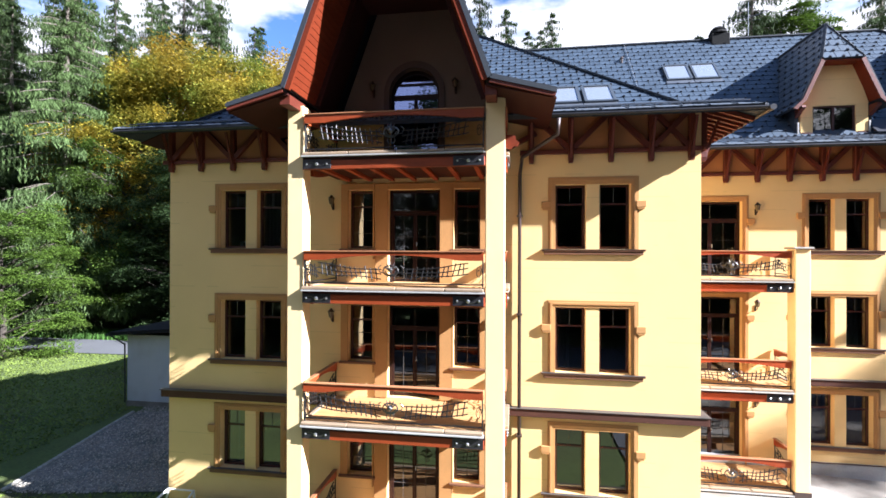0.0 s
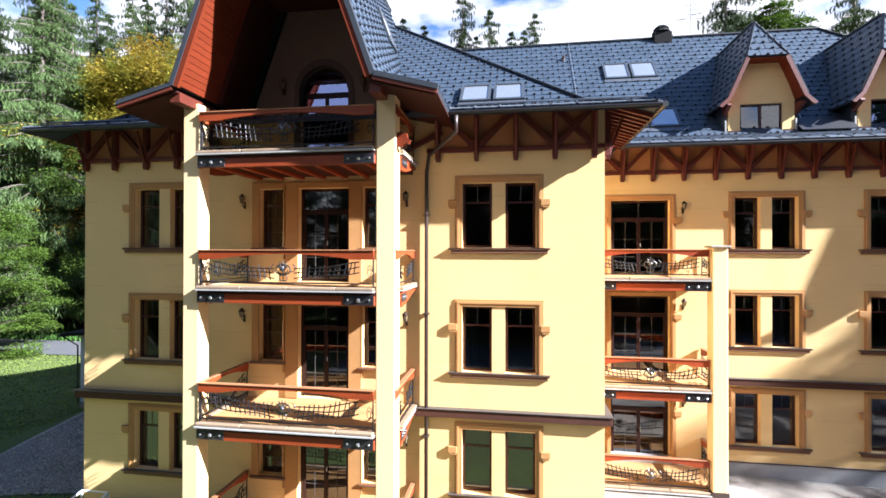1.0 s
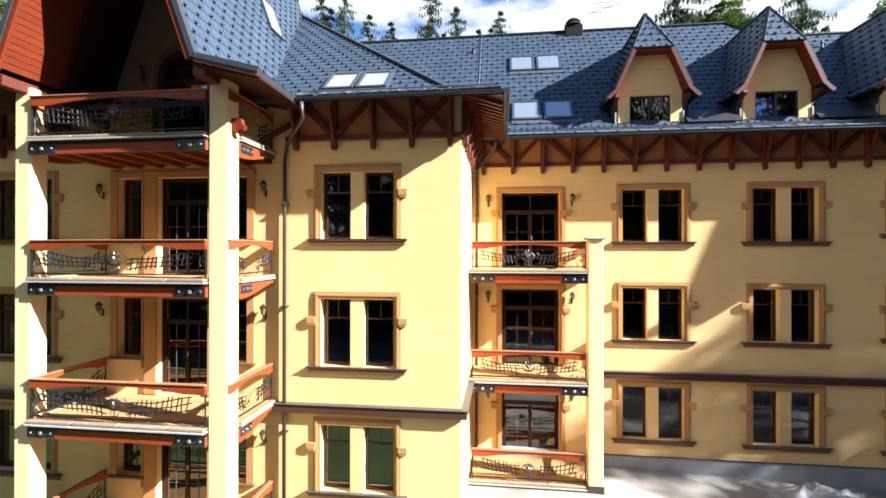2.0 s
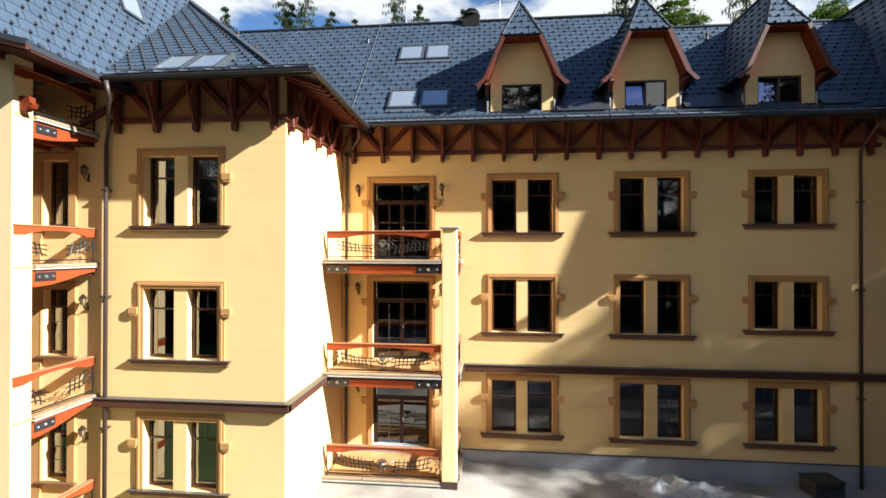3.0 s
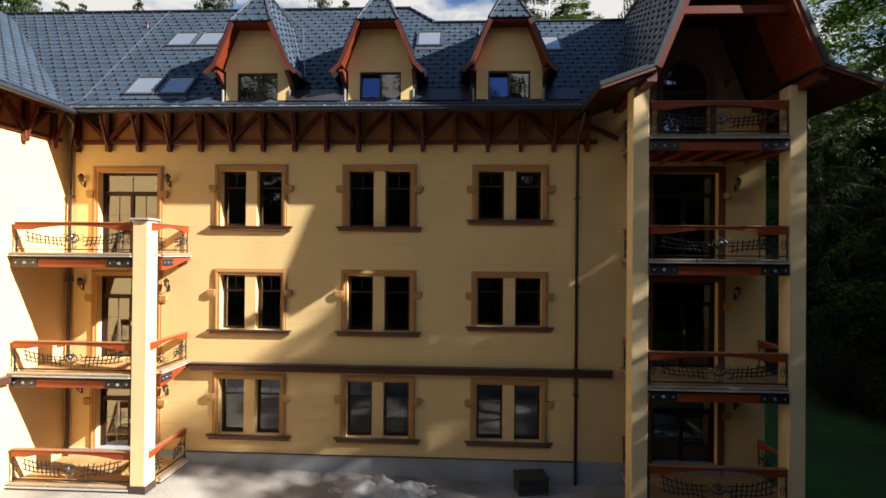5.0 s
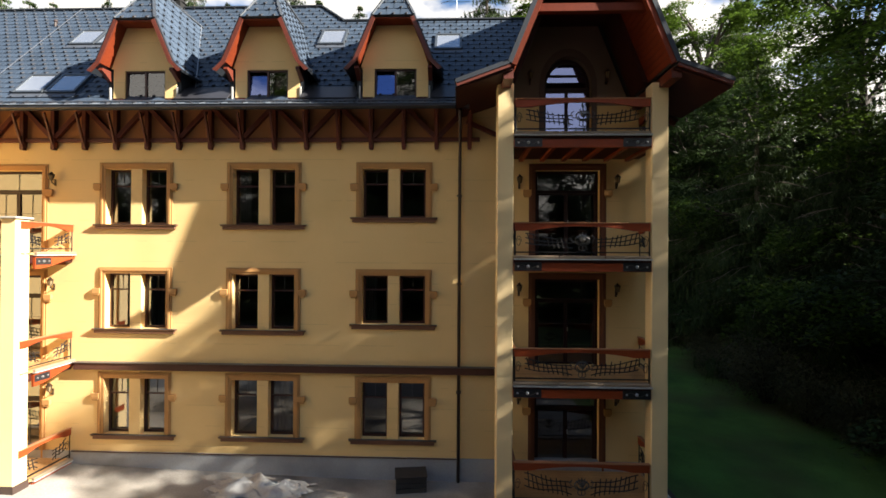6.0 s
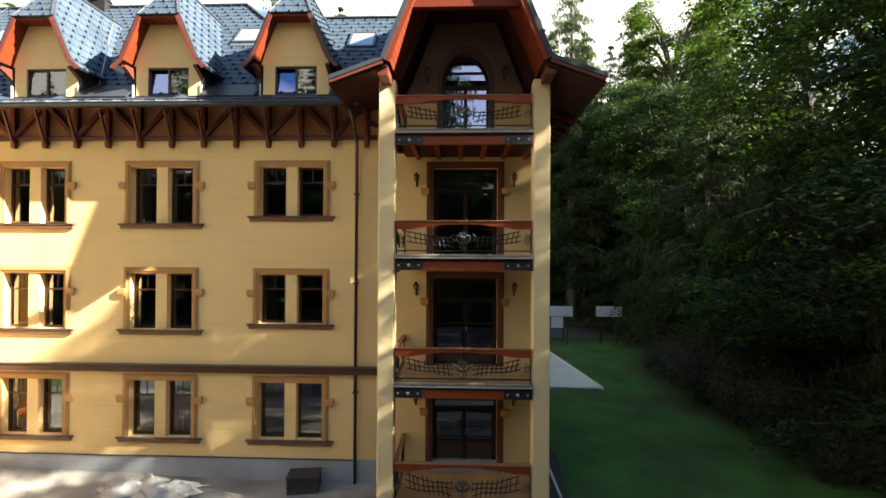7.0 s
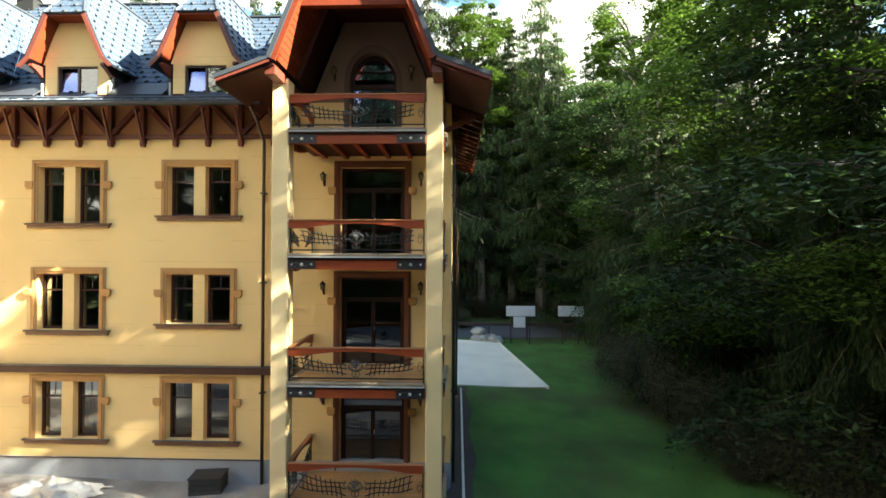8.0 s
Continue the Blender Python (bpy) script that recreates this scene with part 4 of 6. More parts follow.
main.facet([(-9.6, RB, BZ), (14.0, RB, BZ), (14.0, 19.6, RZ(19.6)), (6.9, 19.6, RZ(19.6)), (5.8, 20.5, RZ(20.5)), (-11.7, 20.5, RZ(20.5))], singles=near)
main.facet([(5.8, 26.6, 10.3), (-12.0, 26.6, 10.3), (-11.7, 20.5, RZ(20.5)), (5.8, 20.5, RZ(20.5))], False)
main.facet([(14.0, 26.6, 10.3), (5.8, 26.6, 10.3), (5.8, 19.6, RZ(19.6)), (14.0, 19.6, RZ(19.6))], False)
main.cap((-11.7, 20.5, RZ(20.5) + 0.03), (5.8, 20.5, RZ(20.5) + 0.03))
main.cap((5.8, 20.5, RZ(20.5) + 0.03), (6.9, 19.6, RZ(19.6) + 0.05))
main.cap((6.9, 19.6, RZ(19.6) + 0.03), (14.0, 19.6, RZ(19.6) + 0.03))
main.build()


def tower_roof(name, label, cx, yf, yb, foot, foot_z, tip, tip_z, lean, cut, hip):
    """A steep gable roof with a clipped front and bell-cast feet; lean is the run for each metre of rise."""
    apex = foot_z + foot / lean
    cut_z = foot_z + (foot - cut) / lean
    rf = Roof(name, label)
    near = lambda p: yf < p.y < yf + 3.6
    for s in (-1, 1):
        a, b = (yf, yb) if s > 0 else (yb, yf)
        rf.facet([(cx + s * tip, a, tip_z), (cx + s * tip, b, tip_z), (cx + s * foot, b, foot_z), (cx + s * foot, a, foot_z)], singles=near)
        pts = [(cx + s * foot, yf, foot_z), (cx + s * foot, yb, foot_z), (cx, yb, apex), (cx, yf + hip, apex), (cx + s * cut, yf, cut_z)]
        rf.facet(pts, singles=near)
        rf.cap((cx + s * cut, yf, cut_z + 0.02), (cx, yf + hip, apex + 0.03), 0.12)
        rf.cap((cx + s * foot, yf + 0.05, foot_z + 0.03), (cx + s * cut, yf + 0.05, cut_z + 0.03), 0.16)
        rf.cap((cx + s * tip, yf + 0.05, tip_z + 0.04), (cx + s * foot, yf + 0.05, foot_z + 0.04), 0.12)
    rf.facet([(cx - cut, yf, cut_z), (cx + cut, yf, cut_z), (cx, yf + hip, apex)])
    rf.cap((cx, yf + hip, apex + 0.03), (cx, yb, apex + 0.03), 0.2)
    ob = rf.build()
    return ob, cut_z, apex


def tower_woodwork(cx, yf, yw, foot, foot_z, tip, tip_z, lean, top, top_z, cut):
    """Verge boards, lining boards, collar and knee braces of an open gable."""
    ob = new("gable_woodwork")
    ob.parent = building
    tagged(ob, "red-stained verge and lining of an open gable")
    cut_z = foot_z + (foot - cut) / lean
    part("gable_boarding", prism(bmesh.new(), [(cx - cut + 0.05, yf + 0.12, cut_z - 0.4), (cx + cut - 0.05, yf + 0.12, cut_z - 0.4), (cx + top - 0.12, yf + 0.12, top_z - 0.08), (cx - top + 0.12, yf + 0.12, top_z - 0.08)], (0, 0.05, 0)),
         VERGE, ob, "red-stained boarding in the gable's peak")
    for s in (-1, 1):
        for p, q in (((cx + s * tip, tip_z), (cx + s * foot, foot_z)), ((cx + s * foot, foot_z), (cx + s * top, top_z))):
            dx, dz = q[0] - p[0], q[1] - p[1]
            ln = math.hypot(dx, dz)
            nx, nz = s * dz / ln, -s * dx / ln
            if nz > 0 and abs(nz) > 0.7 or nx * s > 0 and abs(nx) > 0.7:
                nx, nz = -nx, -nz
            def edge_piece(a, b, push):
                return prism(bmesh.new(), [(p[0] + nx * a, yf - push, p[1] + nz * a - 0.02), (q[0] + nx * a, yf - push, q[1] + nz * a - 0.02), (q[0] + nx * b, yf - push, q[1] + nz * b - 0.02),
                                           (p[0] + nx * b, yf - push, p[1] + nz * b - 0.02)], (0, push + 0.04, 0))
            part("verge_metal", edge_piece(-0.04, 0.035 if p[1] == tip_z else 0.07, 0.05), SHEET, ob, "dark metal verge edging")
            low = p[1] == tip_z
            # low boards take the darker timber in place of shade under the slates
            part("verge_board", edge_piece(0.036 if low else 0.071, 0.11 if low else 0.19, 0.03), TRUSSWOOD if low else VERGE, ob, "red-stained verge board")
        # lining boards run from the verge back to the wall, one above another
        rise = cut_z - foot_z
        count = int(rise / 0.135)
        run = math.hypot(rise, foot - cut)
        bm = bmesh.new()
        deep = 0.5 * (yw - yf)
        box(bm, -0.012, 0.012, 0.0, deep, 0.0, run / count - 0.012)
        first = None
        for k in range(count):
            f = k / count
            m = Matrix.Translation((cx + s * (foot - (foot - cut) * f - 0.16), yf + 0.06, foot_z + rise * f - 0.02)) @ Matrix.Rotation(-s * math.atan2(foot - cut, rise), 4, "Y")
            if first is None:
                first = part("lining_board", bm, VERGE, ob, "red-stained lining board")
                first.matrix_basis = m
            else:
                shared("lining_board", first.data, ob, m)
        # the deep boards take the darker soffit colour to stand in for shade
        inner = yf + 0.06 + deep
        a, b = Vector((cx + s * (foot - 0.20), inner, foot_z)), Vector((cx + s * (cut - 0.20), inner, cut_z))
        part("inner_board", beam(bmesh.new(), a, b, 0.09, 0.20, up=(1, 0, 0)), SOFFIT, ob, "inner board, darkened to stand in for gable shade")
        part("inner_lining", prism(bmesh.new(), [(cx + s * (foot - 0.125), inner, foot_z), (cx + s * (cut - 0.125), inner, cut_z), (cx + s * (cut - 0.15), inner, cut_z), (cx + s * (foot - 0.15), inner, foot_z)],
                                   (0, yw - inner - 0.01, 0)), SOFFIT, ob, "deep part of the lining, darkened for shade")
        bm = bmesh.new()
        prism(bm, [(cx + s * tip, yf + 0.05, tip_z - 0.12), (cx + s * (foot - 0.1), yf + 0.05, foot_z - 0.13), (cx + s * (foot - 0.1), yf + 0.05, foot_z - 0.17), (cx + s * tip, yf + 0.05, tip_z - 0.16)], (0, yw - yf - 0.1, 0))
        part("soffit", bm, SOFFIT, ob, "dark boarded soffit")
        # plate beam over the post, carved ends and braces
        bm = bmesh.new()
        box(bm, cx + s * foot - 0.12, cx + s * foot + 0.12, yf + 0.12, yw - 0.01, foot_z - 0.36, foot_z - 0.14)
        part("wall_plate", bm, TRUSSWOOD, ob)
        part("knee_brace", beam(bmesh.new(), (cx + s * foot, yw - 0.12, foot_z - 1.15), (cx + s * (tip - 0.3), yw - 0.12, tip_z - 0.25), 0.12, 0.12), TRUSSWOOD, ob)
    zc = cut_z - 1.15
    half = cut + (cut_z - zc) * lean
    part("collar_beam", boxes((cx - half + 0.12, cx + half - 0.12, yf + 0.2, yf + 0.36, zc - 0.1, zc + 0.1), bevel=0.01), VERGE, ob)
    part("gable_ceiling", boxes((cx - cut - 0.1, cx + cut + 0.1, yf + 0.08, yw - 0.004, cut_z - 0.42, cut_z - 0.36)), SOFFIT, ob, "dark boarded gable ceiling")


LT = dict(cx=-11.86, yf=8.62, foot=2.35, foot_z=10.98, tip=3.72, tip_z=EZ, lean=0.36, cut=0.62)
RT = dict(cx=14.52, yf=12.98, foot=2.0, foot_z=11.10, tip=3.28, tip_z=EZ + 0.02, lean=0.40, cut=0.36)
_, cz, lapex = tower_roof("tower_roof", "steep slate gable roof with clipped front over stacked balconies", LT["cx"], LT["yf"], 18.6, LT["foot"], LT["foot_z"], LT["tip"], LT["tip_z"], LT["lean"], LT["cut"], 0.8)
tower_woodwork(LT["cx"], LT["yf"], F, LT["foot"], LT["foot_z"], LT["tip"], LT["tip_z"], LT["lean"], LT["cut"], cz, 1.16)
_, cz, rapex = tower_roof("tower_roof", "steep slate gable roof with clipped front over stacked balconies", RT["cx"], RT["yf"], 25.6, RT["foot"], RT["foot_z"], RT["tip"], RT["tip_z"], RT["lean"], RT["cut"], 0.5)
tower_woodwork(RT["cx"], RT["yf"], R, RT["foot"], RT["foot_z"], RT["tip"], RT["tip_z"], RT["lean"], RT["cut"], cz, 0.98)
# right end: eave along the flank with its soffit and rafters
part("soffit", prism(bmesh.new(), [(ER, R, 10.86), (17.78, R, 10.47), (17.78, R, 10.43), (ER, R, 10.8)], (0, 9.9, 0)), SOFFIT, building, "dark boarded soffit")
for k in range(15):
    part("rafter_tail", beam(bmesh.new(), (ER, 15.9 + k * 0.66, 10.72), (17.74, 15.9 + k * 0.66, 10.38), 0.1, 0.13), TRUSSWOOD, building)


# ---- dormers ----
def dormer(cx, opened):
    ob = new("dormer")
    ob.parent = building
    tagged(ob, "slate-roofed dormer with red verge boards and a yellow front")
    yf, yw, foot, fz, tip, tz, cut, lean = 15.55, 16.02, 1.18, 12.28, 1.46, 12.0, 0.63, 0.43
    cz = fz + (foot - cut) / lean
    apex = fz + foot / lean
    yb = 19.6
    rf = Roof("roof", "slate dormer roof")
    for s in (-1, 1):
        rf.facet([(cx + s * tip, yf, tz), (cx + s * tip, 17.2, tz), (cx + s * foot, 17.2, fz), (cx + s * foot, yf, fz)], thick=0.05)
        rf.facet([(cx + s * foot, yf, fz), (cx + s * foot, yb, fz), (cx, yb, apex), (cx, yf + 0.85, apex), (cx + s * cut, yf, cz)], thick=0.05)
        rf.cap((cx + s * cut, yf, cz + 0.02), (cx, yf + 0.85, apex + 0.02), 0.09)
        rf.cap((cx + s * foot, yf + 0.04, fz + 0.03), (cx + s * cut, yf + 0.04, cz + 0.03), 0.09)
    rf.facet([(cx - cut, yf, cz), (cx + cut, yf, cz), (cx, yf + 0.85, apex)], thick=0.05)
    rf.cap((cx, yf + 0.85, apex + 0.02), (cx, yb, apex + 0.02), 0.14)
    sheet = part("roof", rf.sheet, SHEET, ob, "grey slate dormer roof")
    me = bpy.data.meshes.new("slating")
    me.from_pydata(rf.verts, [], rf.faces)
    me.materials.append(SLATE)
    me.materials.append(GUTTER)
    me.polygons.foreach_set("material_index", SLATE_MATS * (len(rf.faces) // 8))
    sl = new("slating", me)
    sl.parent = ob
    tagged(sl, kind="stuff")
    for c in rf.caps:
        part("ridge_cap", c, SHEET, ob, "grey metal ridge capping")
    for s in (-1, 1):
        for (px, pz), (qx, qz) in (((tip, tz), (foot, fz)), ((foot, fz), (cut, cz))):
            bm = bmesh.new()
            off = 0.11
            prism(bm, [(cx + s * px, yf - 0.02, pz - 0.02), (cx + s * qx, yf - 0.02, qz - 0.02), (cx + s * (qx - off), yf - 0.02, qz - 0.06), (cx + s * (px - off), yf - 0.02, pz - 0.06)], (0, 0.05, 0))
            # darker timber than the lining, in place of shade on the front
            part("verge_board", bm, TRUSSWOOD, ob, "red-stained verge board")
        bm = bmesh.new()
        prism(bm, [(cx + s * (foot - 0.06), yf + 0.03, fz - 0.05), (cx + s * (cut - 0.04), yf + 0.03, cz - 0.05), (cx + s * (cut - 0.08), yf + 0.03, cz - 0.05), (cx + s * (foot - 0.1), yf + 0.03, fz - 0.05)], (0, yw - yf, 0))
        part("lining", bm, VERGE, ob, "red-stained lining")
        part("bracket", prism(bmesh.new(), [(cx + s * 1.10 - 0.06, yf + 0.10, 12.10), (cx + s * 1.10 - 0.06, yf + 0.06, 12.02), (cx + s * 1.10 - 0.06, yf + 0.20, 11.96), (cx + s * 1.10 - 0.06, yw, 11.78), (cx + s * 1.10 - 0.06, yw, 12.12)], (0.12, 0, 0)), TRUSSWOOD, ob, "red-stained carved bracket")
        part("cheek", boxes((cx + s * 1.10 - 0.06, cx + s * 1.10 + 0.06, yw + 0.03, 17.4, 11.0, 12.2)), SHEET, ob, "dark sheet metal cheek")
        part("drip_strip", boxes((cx + s * 1.07 - 0.022, cx + s * 1.07 + 0.022, yw - 0.03, yw + 0.02, 11.1, 11.62)), LEADTOP, ob, "pale metal corner strip")
    wb = wall_mesh(-0.98, 1.03, 11.08, 12.2, 0.2, [(-0.62, 0.67, 11.16, 12.15)])
    part("front_wall", wb, STUCCO, ob, "yellow stuccoed dormer front", (cx, yw, 0))
    bm = bmesh.new()
    prism(bm, [(cx - 1.05, yw, 12.202), (cx + 1.05, yw, 12.202), (cx + cut - 0.02, yw, cz - 0.04), (cx - cut + 0.02, yw, cz - 0.04)], (0, 0.2, 0))
    part("front_wall", bm, STUCCO, ob)
    part("apron", boxes((cx - 1.0, cx + 1.0, yw - 0.04, yw - 0.002, 11.02, 11.15)), SHEET, ob)
    for xa, xb in ((-0.97, -0.65), (0.70, 1.02)):
        part("base_board", boxes((cx + xa, cx + xb, yw - 0.05, yw - 0.003, 11.152, 11.27), bevel=0.006), SOFFIT, ob, "dark brown board at the foot of the front")
    part("soffit", boxes((cx - cut, cx + cut, yf + 0.03, yw - 0.002, cz - 0.08, cz - 0.045)), VERGE, ob)
    bm = boxes((cx - 0.62, cx - 0.57, yw + 0.05, yw + 0.12, 11.16, 12.15), (cx + 0.62, cx + 0.67, yw + 0.05, yw + 0.12, 11.16, 12.15), (cx - 0.57, cx + 0.62, yw + 0.05, yw + 0.12, 11.16, 11.21),
               (cx - 0.57, cx + 0.62, yw + 0.05, yw + 0.12, 12.10, 12.15), (cx - 0.005, cx + 0.055, yw + 0.045, yw + 0.12, 11.21, 12.10))
    part("window_frame", bm, FRAMEWOOD, ob, "dark brown window frame")
    for s, tilt in ((-1, opened[0]), (1, opened[1])):
        a, b = sorted((0.025 + s * 0.03, 0.025 + s * 0.595))
        pane(ob, [(a, 0, 0), (b, 0, 0), (b, 0, 0.89), (a, 0, 0.89)], SKYTINTGLASS if tilt > 5 else GLASS, "sash tilted inwards, its gloss tinted blue for the sky" if tilt > 5 else "", pose(cx, yw + 0.08, 11.21, -tilt, 0, 0))
    return ob


dormer(1.48, (2, 0))
dormer(5.36, (7, 0))
dormer(9.34, (7, 0))


# ---- skylights, vents, aerials ----
def skylight(name_label, xa, xb, foot_pt, slope):
    """foot_pt: y and z of the lower edge on the slope; slope: rise over run."""
    a = math.atan(slope)
    ob = new("skylight")
    ob.parent = building
    tagged(ob, name_label)
    ob.matrix_basis = pose((xa + xb) / 2, foot_pt[0], foot_pt[1], math.degrees(a), 0, 0)
    w, h = (xb - xa) / 2, 1.12
    part("frame", boxes((-w, -w + 0.08, 0, h, -0.05, 0.11), (w - 0.08, w, 0, h, -0.05, 0.11), (-w + 0.08, w - 0.08, 0, 0.09, -0.05, 0.10), (-w + 0.08, w - 0.08, h - 0.09, h, -0.05, 0.12)), SKYFRAME, ob)
    pane(ob, [(-w + 0.07, 0.08, 0.09), (w - 0.07, 0.08, 0.09), (w - 0.07, h - 0.08, 0.09), (-w + 0.07, h - 0.08, 0.09)], SKYGLASS)
    part("blind", boxes((-w + 0.08, w - 0.08, 0.09, h - 0.09, 0.058, 0.066)), MATTWHITE, ob, "white sheet added behind the pane for its sky reflection")
    part("apron", boxes((-w - 0.03, w + 0.03, -0.22, -0.005, 0.02, 0.05)), EDGING, ob)


for xa, xb in ((-3.02, -2.06), (-1.98, -1.02)):
    skylight("roof window, its pane toned pale for reflected sky", xa, xb, (18.42, RZ(18.42)), 1.159)
for xa, xb in ((-2.98, -1.98), (-1.90, -0.90)):
    skylight("roof window, its pane toned pale for reflected sky", xa, xb, (16.25, RZ(16.25)), 1.159)
skylight("roof window, its pane toned pale for reflected sky", 6.25, 7.2, (18.3, RZ(18.3)), 1.159)
skylight("roof window, its pane toned pale for reflected sky", 10.45, 11.4, (18.0, RZ(18.0)), 1.159)
for xa, xb in ((-8.05, -7.22), (-7.14, -6.31)):
    skylight("roof window, its pane toned pale for reflected sky", xa, xb, (11.72, BZ + 0.82 * 0.12), 0.82)
# on the tower's right slope
sk = new("skylight")
sk.parent = building
tagged(sk, "roof window set in the steep slope")
zc = 15.1
sk.matrix_basis = Matrix.Translation((LT["cx"] + LT["foot"] - (zc - LT["foot_z"]) * LT["lean"], 14.2, zc)) @ Matrix.Rotation(math.atan2(1, 0.36), 4, "Y") @ pose(1.2, 0, 0)
part("frame", boxes((-1.2, -1.12, -0.45, 0.45, -0.05, 0.1), (-0.08, 0, -0.45, 0.45, -0.05, 0.1), (-1.12, -0.08, -0.45, -0.37, -0.05, 0.1), (-1.12, -0.08, 0.37, 0.45, -0.05, 0.1)), SKYFRAME, sk)
pane(sk, [(-1.12, -0.38, 0.084), (-0.08, -0.38, 0.084), (-0.08, 0.38, 0.084), (-1.12, 0.38, 0.084)], SKYGLASS)
part("blind", boxes((-1.12, -0.08, -0.38, 0.38, 0.056, 0.064)), MATTWHITE, sk, "white sheet added behind the pane for its sky reflection")
for x, y in ((-4.5, 19.5), (8.5, 18.9), (-8.1, 15.9), (-7.4, 15.8)):
    z = RZ(y) if x > -5 else BZ + 0.82 * (-4.65 - x)
    bm = tube(bmesh.new(), [(x, y, z - 0.2), (x, y, z + 0.22)], 0.045, 10)
    bmesh.ops.create_cone(bm, cap_ends=True, segments=10, radius1=0.08, radius2=0.04, depth=0.08, matrix=pose(x, y, z + 0.24))
    part("vent_pipe", bm, PIPE, building, "dark roof vent pipe", smooth=False)
bm = boxes((-0.66, 0.06, 20.2, 20.85, 16.0, 16.62), bevel=0.02)
for k in range(2):
    bmesh.ops.create_cone(bm, cap_ends=True, segments=14, radius1=0.38 - 0.06 * k, radius2=0.32 - 0.12 * k, depth=0.12, matrix=pose(-0.3, 20.5, 16.72 + 0.17 * k))
bmesh.ops.create_cone(bm, cap_ends=True, segments=14, radius1=0.24, radius2=0.24, depth=0.4, matrix=pose(-0.3, 20.5, 16.72))
part("chimney_cowl", bm, FELT, building, "black louvred chimney cowl on the ridge")
for x, y, z in ((0.9, 20.5, 16.4), (11.2, 19.6, 15.3)):
    bm = tube(bmesh.new(), [(x, y, z), (x, y, z + 1.6)], 0.014, 6)
    for k in range(4):
        tube(bm, [(x - 0.5 + 0.08 * k, y, z + 0.8 + 0.2 * k), (x + 0.5 - 0.08 * k, y, z + 0.8 + 0.2 * k)], 0.012, 4)
    tube(bm, [(x - 0.6, y, z + 0.75), (x + 0.75, y, z + 1.15)], 0.014, 4)
    part("aerial", bm, EDGING, building, "bare metal television aerial")
bm = tube(bmesh.new(), [(-4.2, 20.4, 16.42), (-4.2, 18.2, RZ(18.2) + 0.09), (-4.2, 16.0, RZ(16.0) + 0.09), (-3.95, RE, EZ + 0.08), (-4.25, RE + 0.9, 10.3)], 0.012, 5)
part("lightning_wire", bm, STUD, building, "twisted bright lightning conductor wire")
bm = tube(bmesh.new(), [(1.48, 16.5, 15.0), (2.4, 17.6, 14.3), (2.9, 16.4, RZ(16.4) + 0.08), (2.9, 15.9, BZ + 0.08)], 0.012, 5)
part("lightning_wire", bm, STUD, building, "twisted bright lightning conductor wire")
part("lightning_rod", tube(bmesh.new(), [(-3.1, 20.5, 16.4), (-3.1, 20.5, 18.2)], 0.010, 6), EDGING, building)


# ---- eaves: gutters, soffits, timber frieze ----
def eave_front(x0, x1, y, yw, name="eave"):
    """Gutter, drip edge, soffit boards between the eave at y and the wall at yw."""
    ob = new(name)
    ob.parent = building
    tagged(ob, "timber eaves with a dark metal gutter")
    bm = bmesh.new()
    arc = [(y - 0.07 + 0.05 * math.cos(a), EZ - 0.03 + 0.05 * math.sin(a)) for a in (math.pi + math.pi * k / 8 for k in range(9))]
    arc += [(yy * 1.0 + (y - 0.07 - yy) * 0.12, zz + 0.01) for yy, zz in arc[::-1]]
    prism(bm, [(x0, yy, zz) for yy, zz in arc], (x1 - x0, 0, 0))
    part("gutter", bm, GUTTER, ob, "dark half-round gutter")
    part("drip_edge", boxes((x0, x1, y - 0.03, y + 0.02, EZ - 0.03, EZ + 0.035)), GUTTER, ob)
    bm = bmesh.new()
    for off in (0.32, 0.62):
        z = EZ + (BZ - EZ) * off / 1.35
        tube(bm, [(x0 + 0.2, y + off, z + 0.13), (x1 - 0.2, y + off, z + 0.13)], 0.016, 5)
    k = x0 + 0.3
    while k < x1 - 0.2:
        beam(bm, (k, y + 0.2, EZ + 0.10), (k, y + 0.7, EZ + 0.30), 0.03, 0.03)
        k += 0.78
    part("snow_guard", bm, EDGING, ob, "grey metal snow guard")
    # a course of folded sheets along the foot of the roof
    n = round((x1 - x0 - 0.1) / 0.62)
    w = (x1 - x0 - 0.1) / n
    lie = math.degrees(math.atan2(BZ - EZ, 1.35))
    sheet = part("eave_sheet", boxes((0.008, w - 0.008, 0.0, 0.40, 0.045, 0.062), (0.008, 0.035, 0.0, 0.40, 0.062, 0.082), bevel=0.003), EAVESHEET, ob, "pale grey folded eave sheet")
    for k in range(n):
        mm = pose(x0 + 0.05 + k * w, y - 0.03, EZ, lie, 0, 0)
        if k == 0:
            sheet.matrix_basis = mm
        else:
            shared("eave_sheet", sheet.data, ob, mm)
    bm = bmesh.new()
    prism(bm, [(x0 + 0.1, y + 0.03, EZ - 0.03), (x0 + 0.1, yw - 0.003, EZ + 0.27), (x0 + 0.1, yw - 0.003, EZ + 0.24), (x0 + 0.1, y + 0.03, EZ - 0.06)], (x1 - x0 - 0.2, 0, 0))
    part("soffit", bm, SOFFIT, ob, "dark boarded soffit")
    return ob


POST_MESH = bmesh.new()
box(POST_MESH, -0.065, 0.065, -0.17, -0.003, 9.66, 10.86, bevel=0.012)
prism(POST_MESH, [(-0.052, -0.15, 9.58), (0.052, -0.15, 9.58), (0.065, -0.17, 9.66), (-0.065, -0.17, 9.66)], (0, 0.12, 0))
FPOST = part("frieze_post", POST_MESH, TRUSSWOOD, building, "dark red-brown frieze post", (-3.95, R, 0)).data
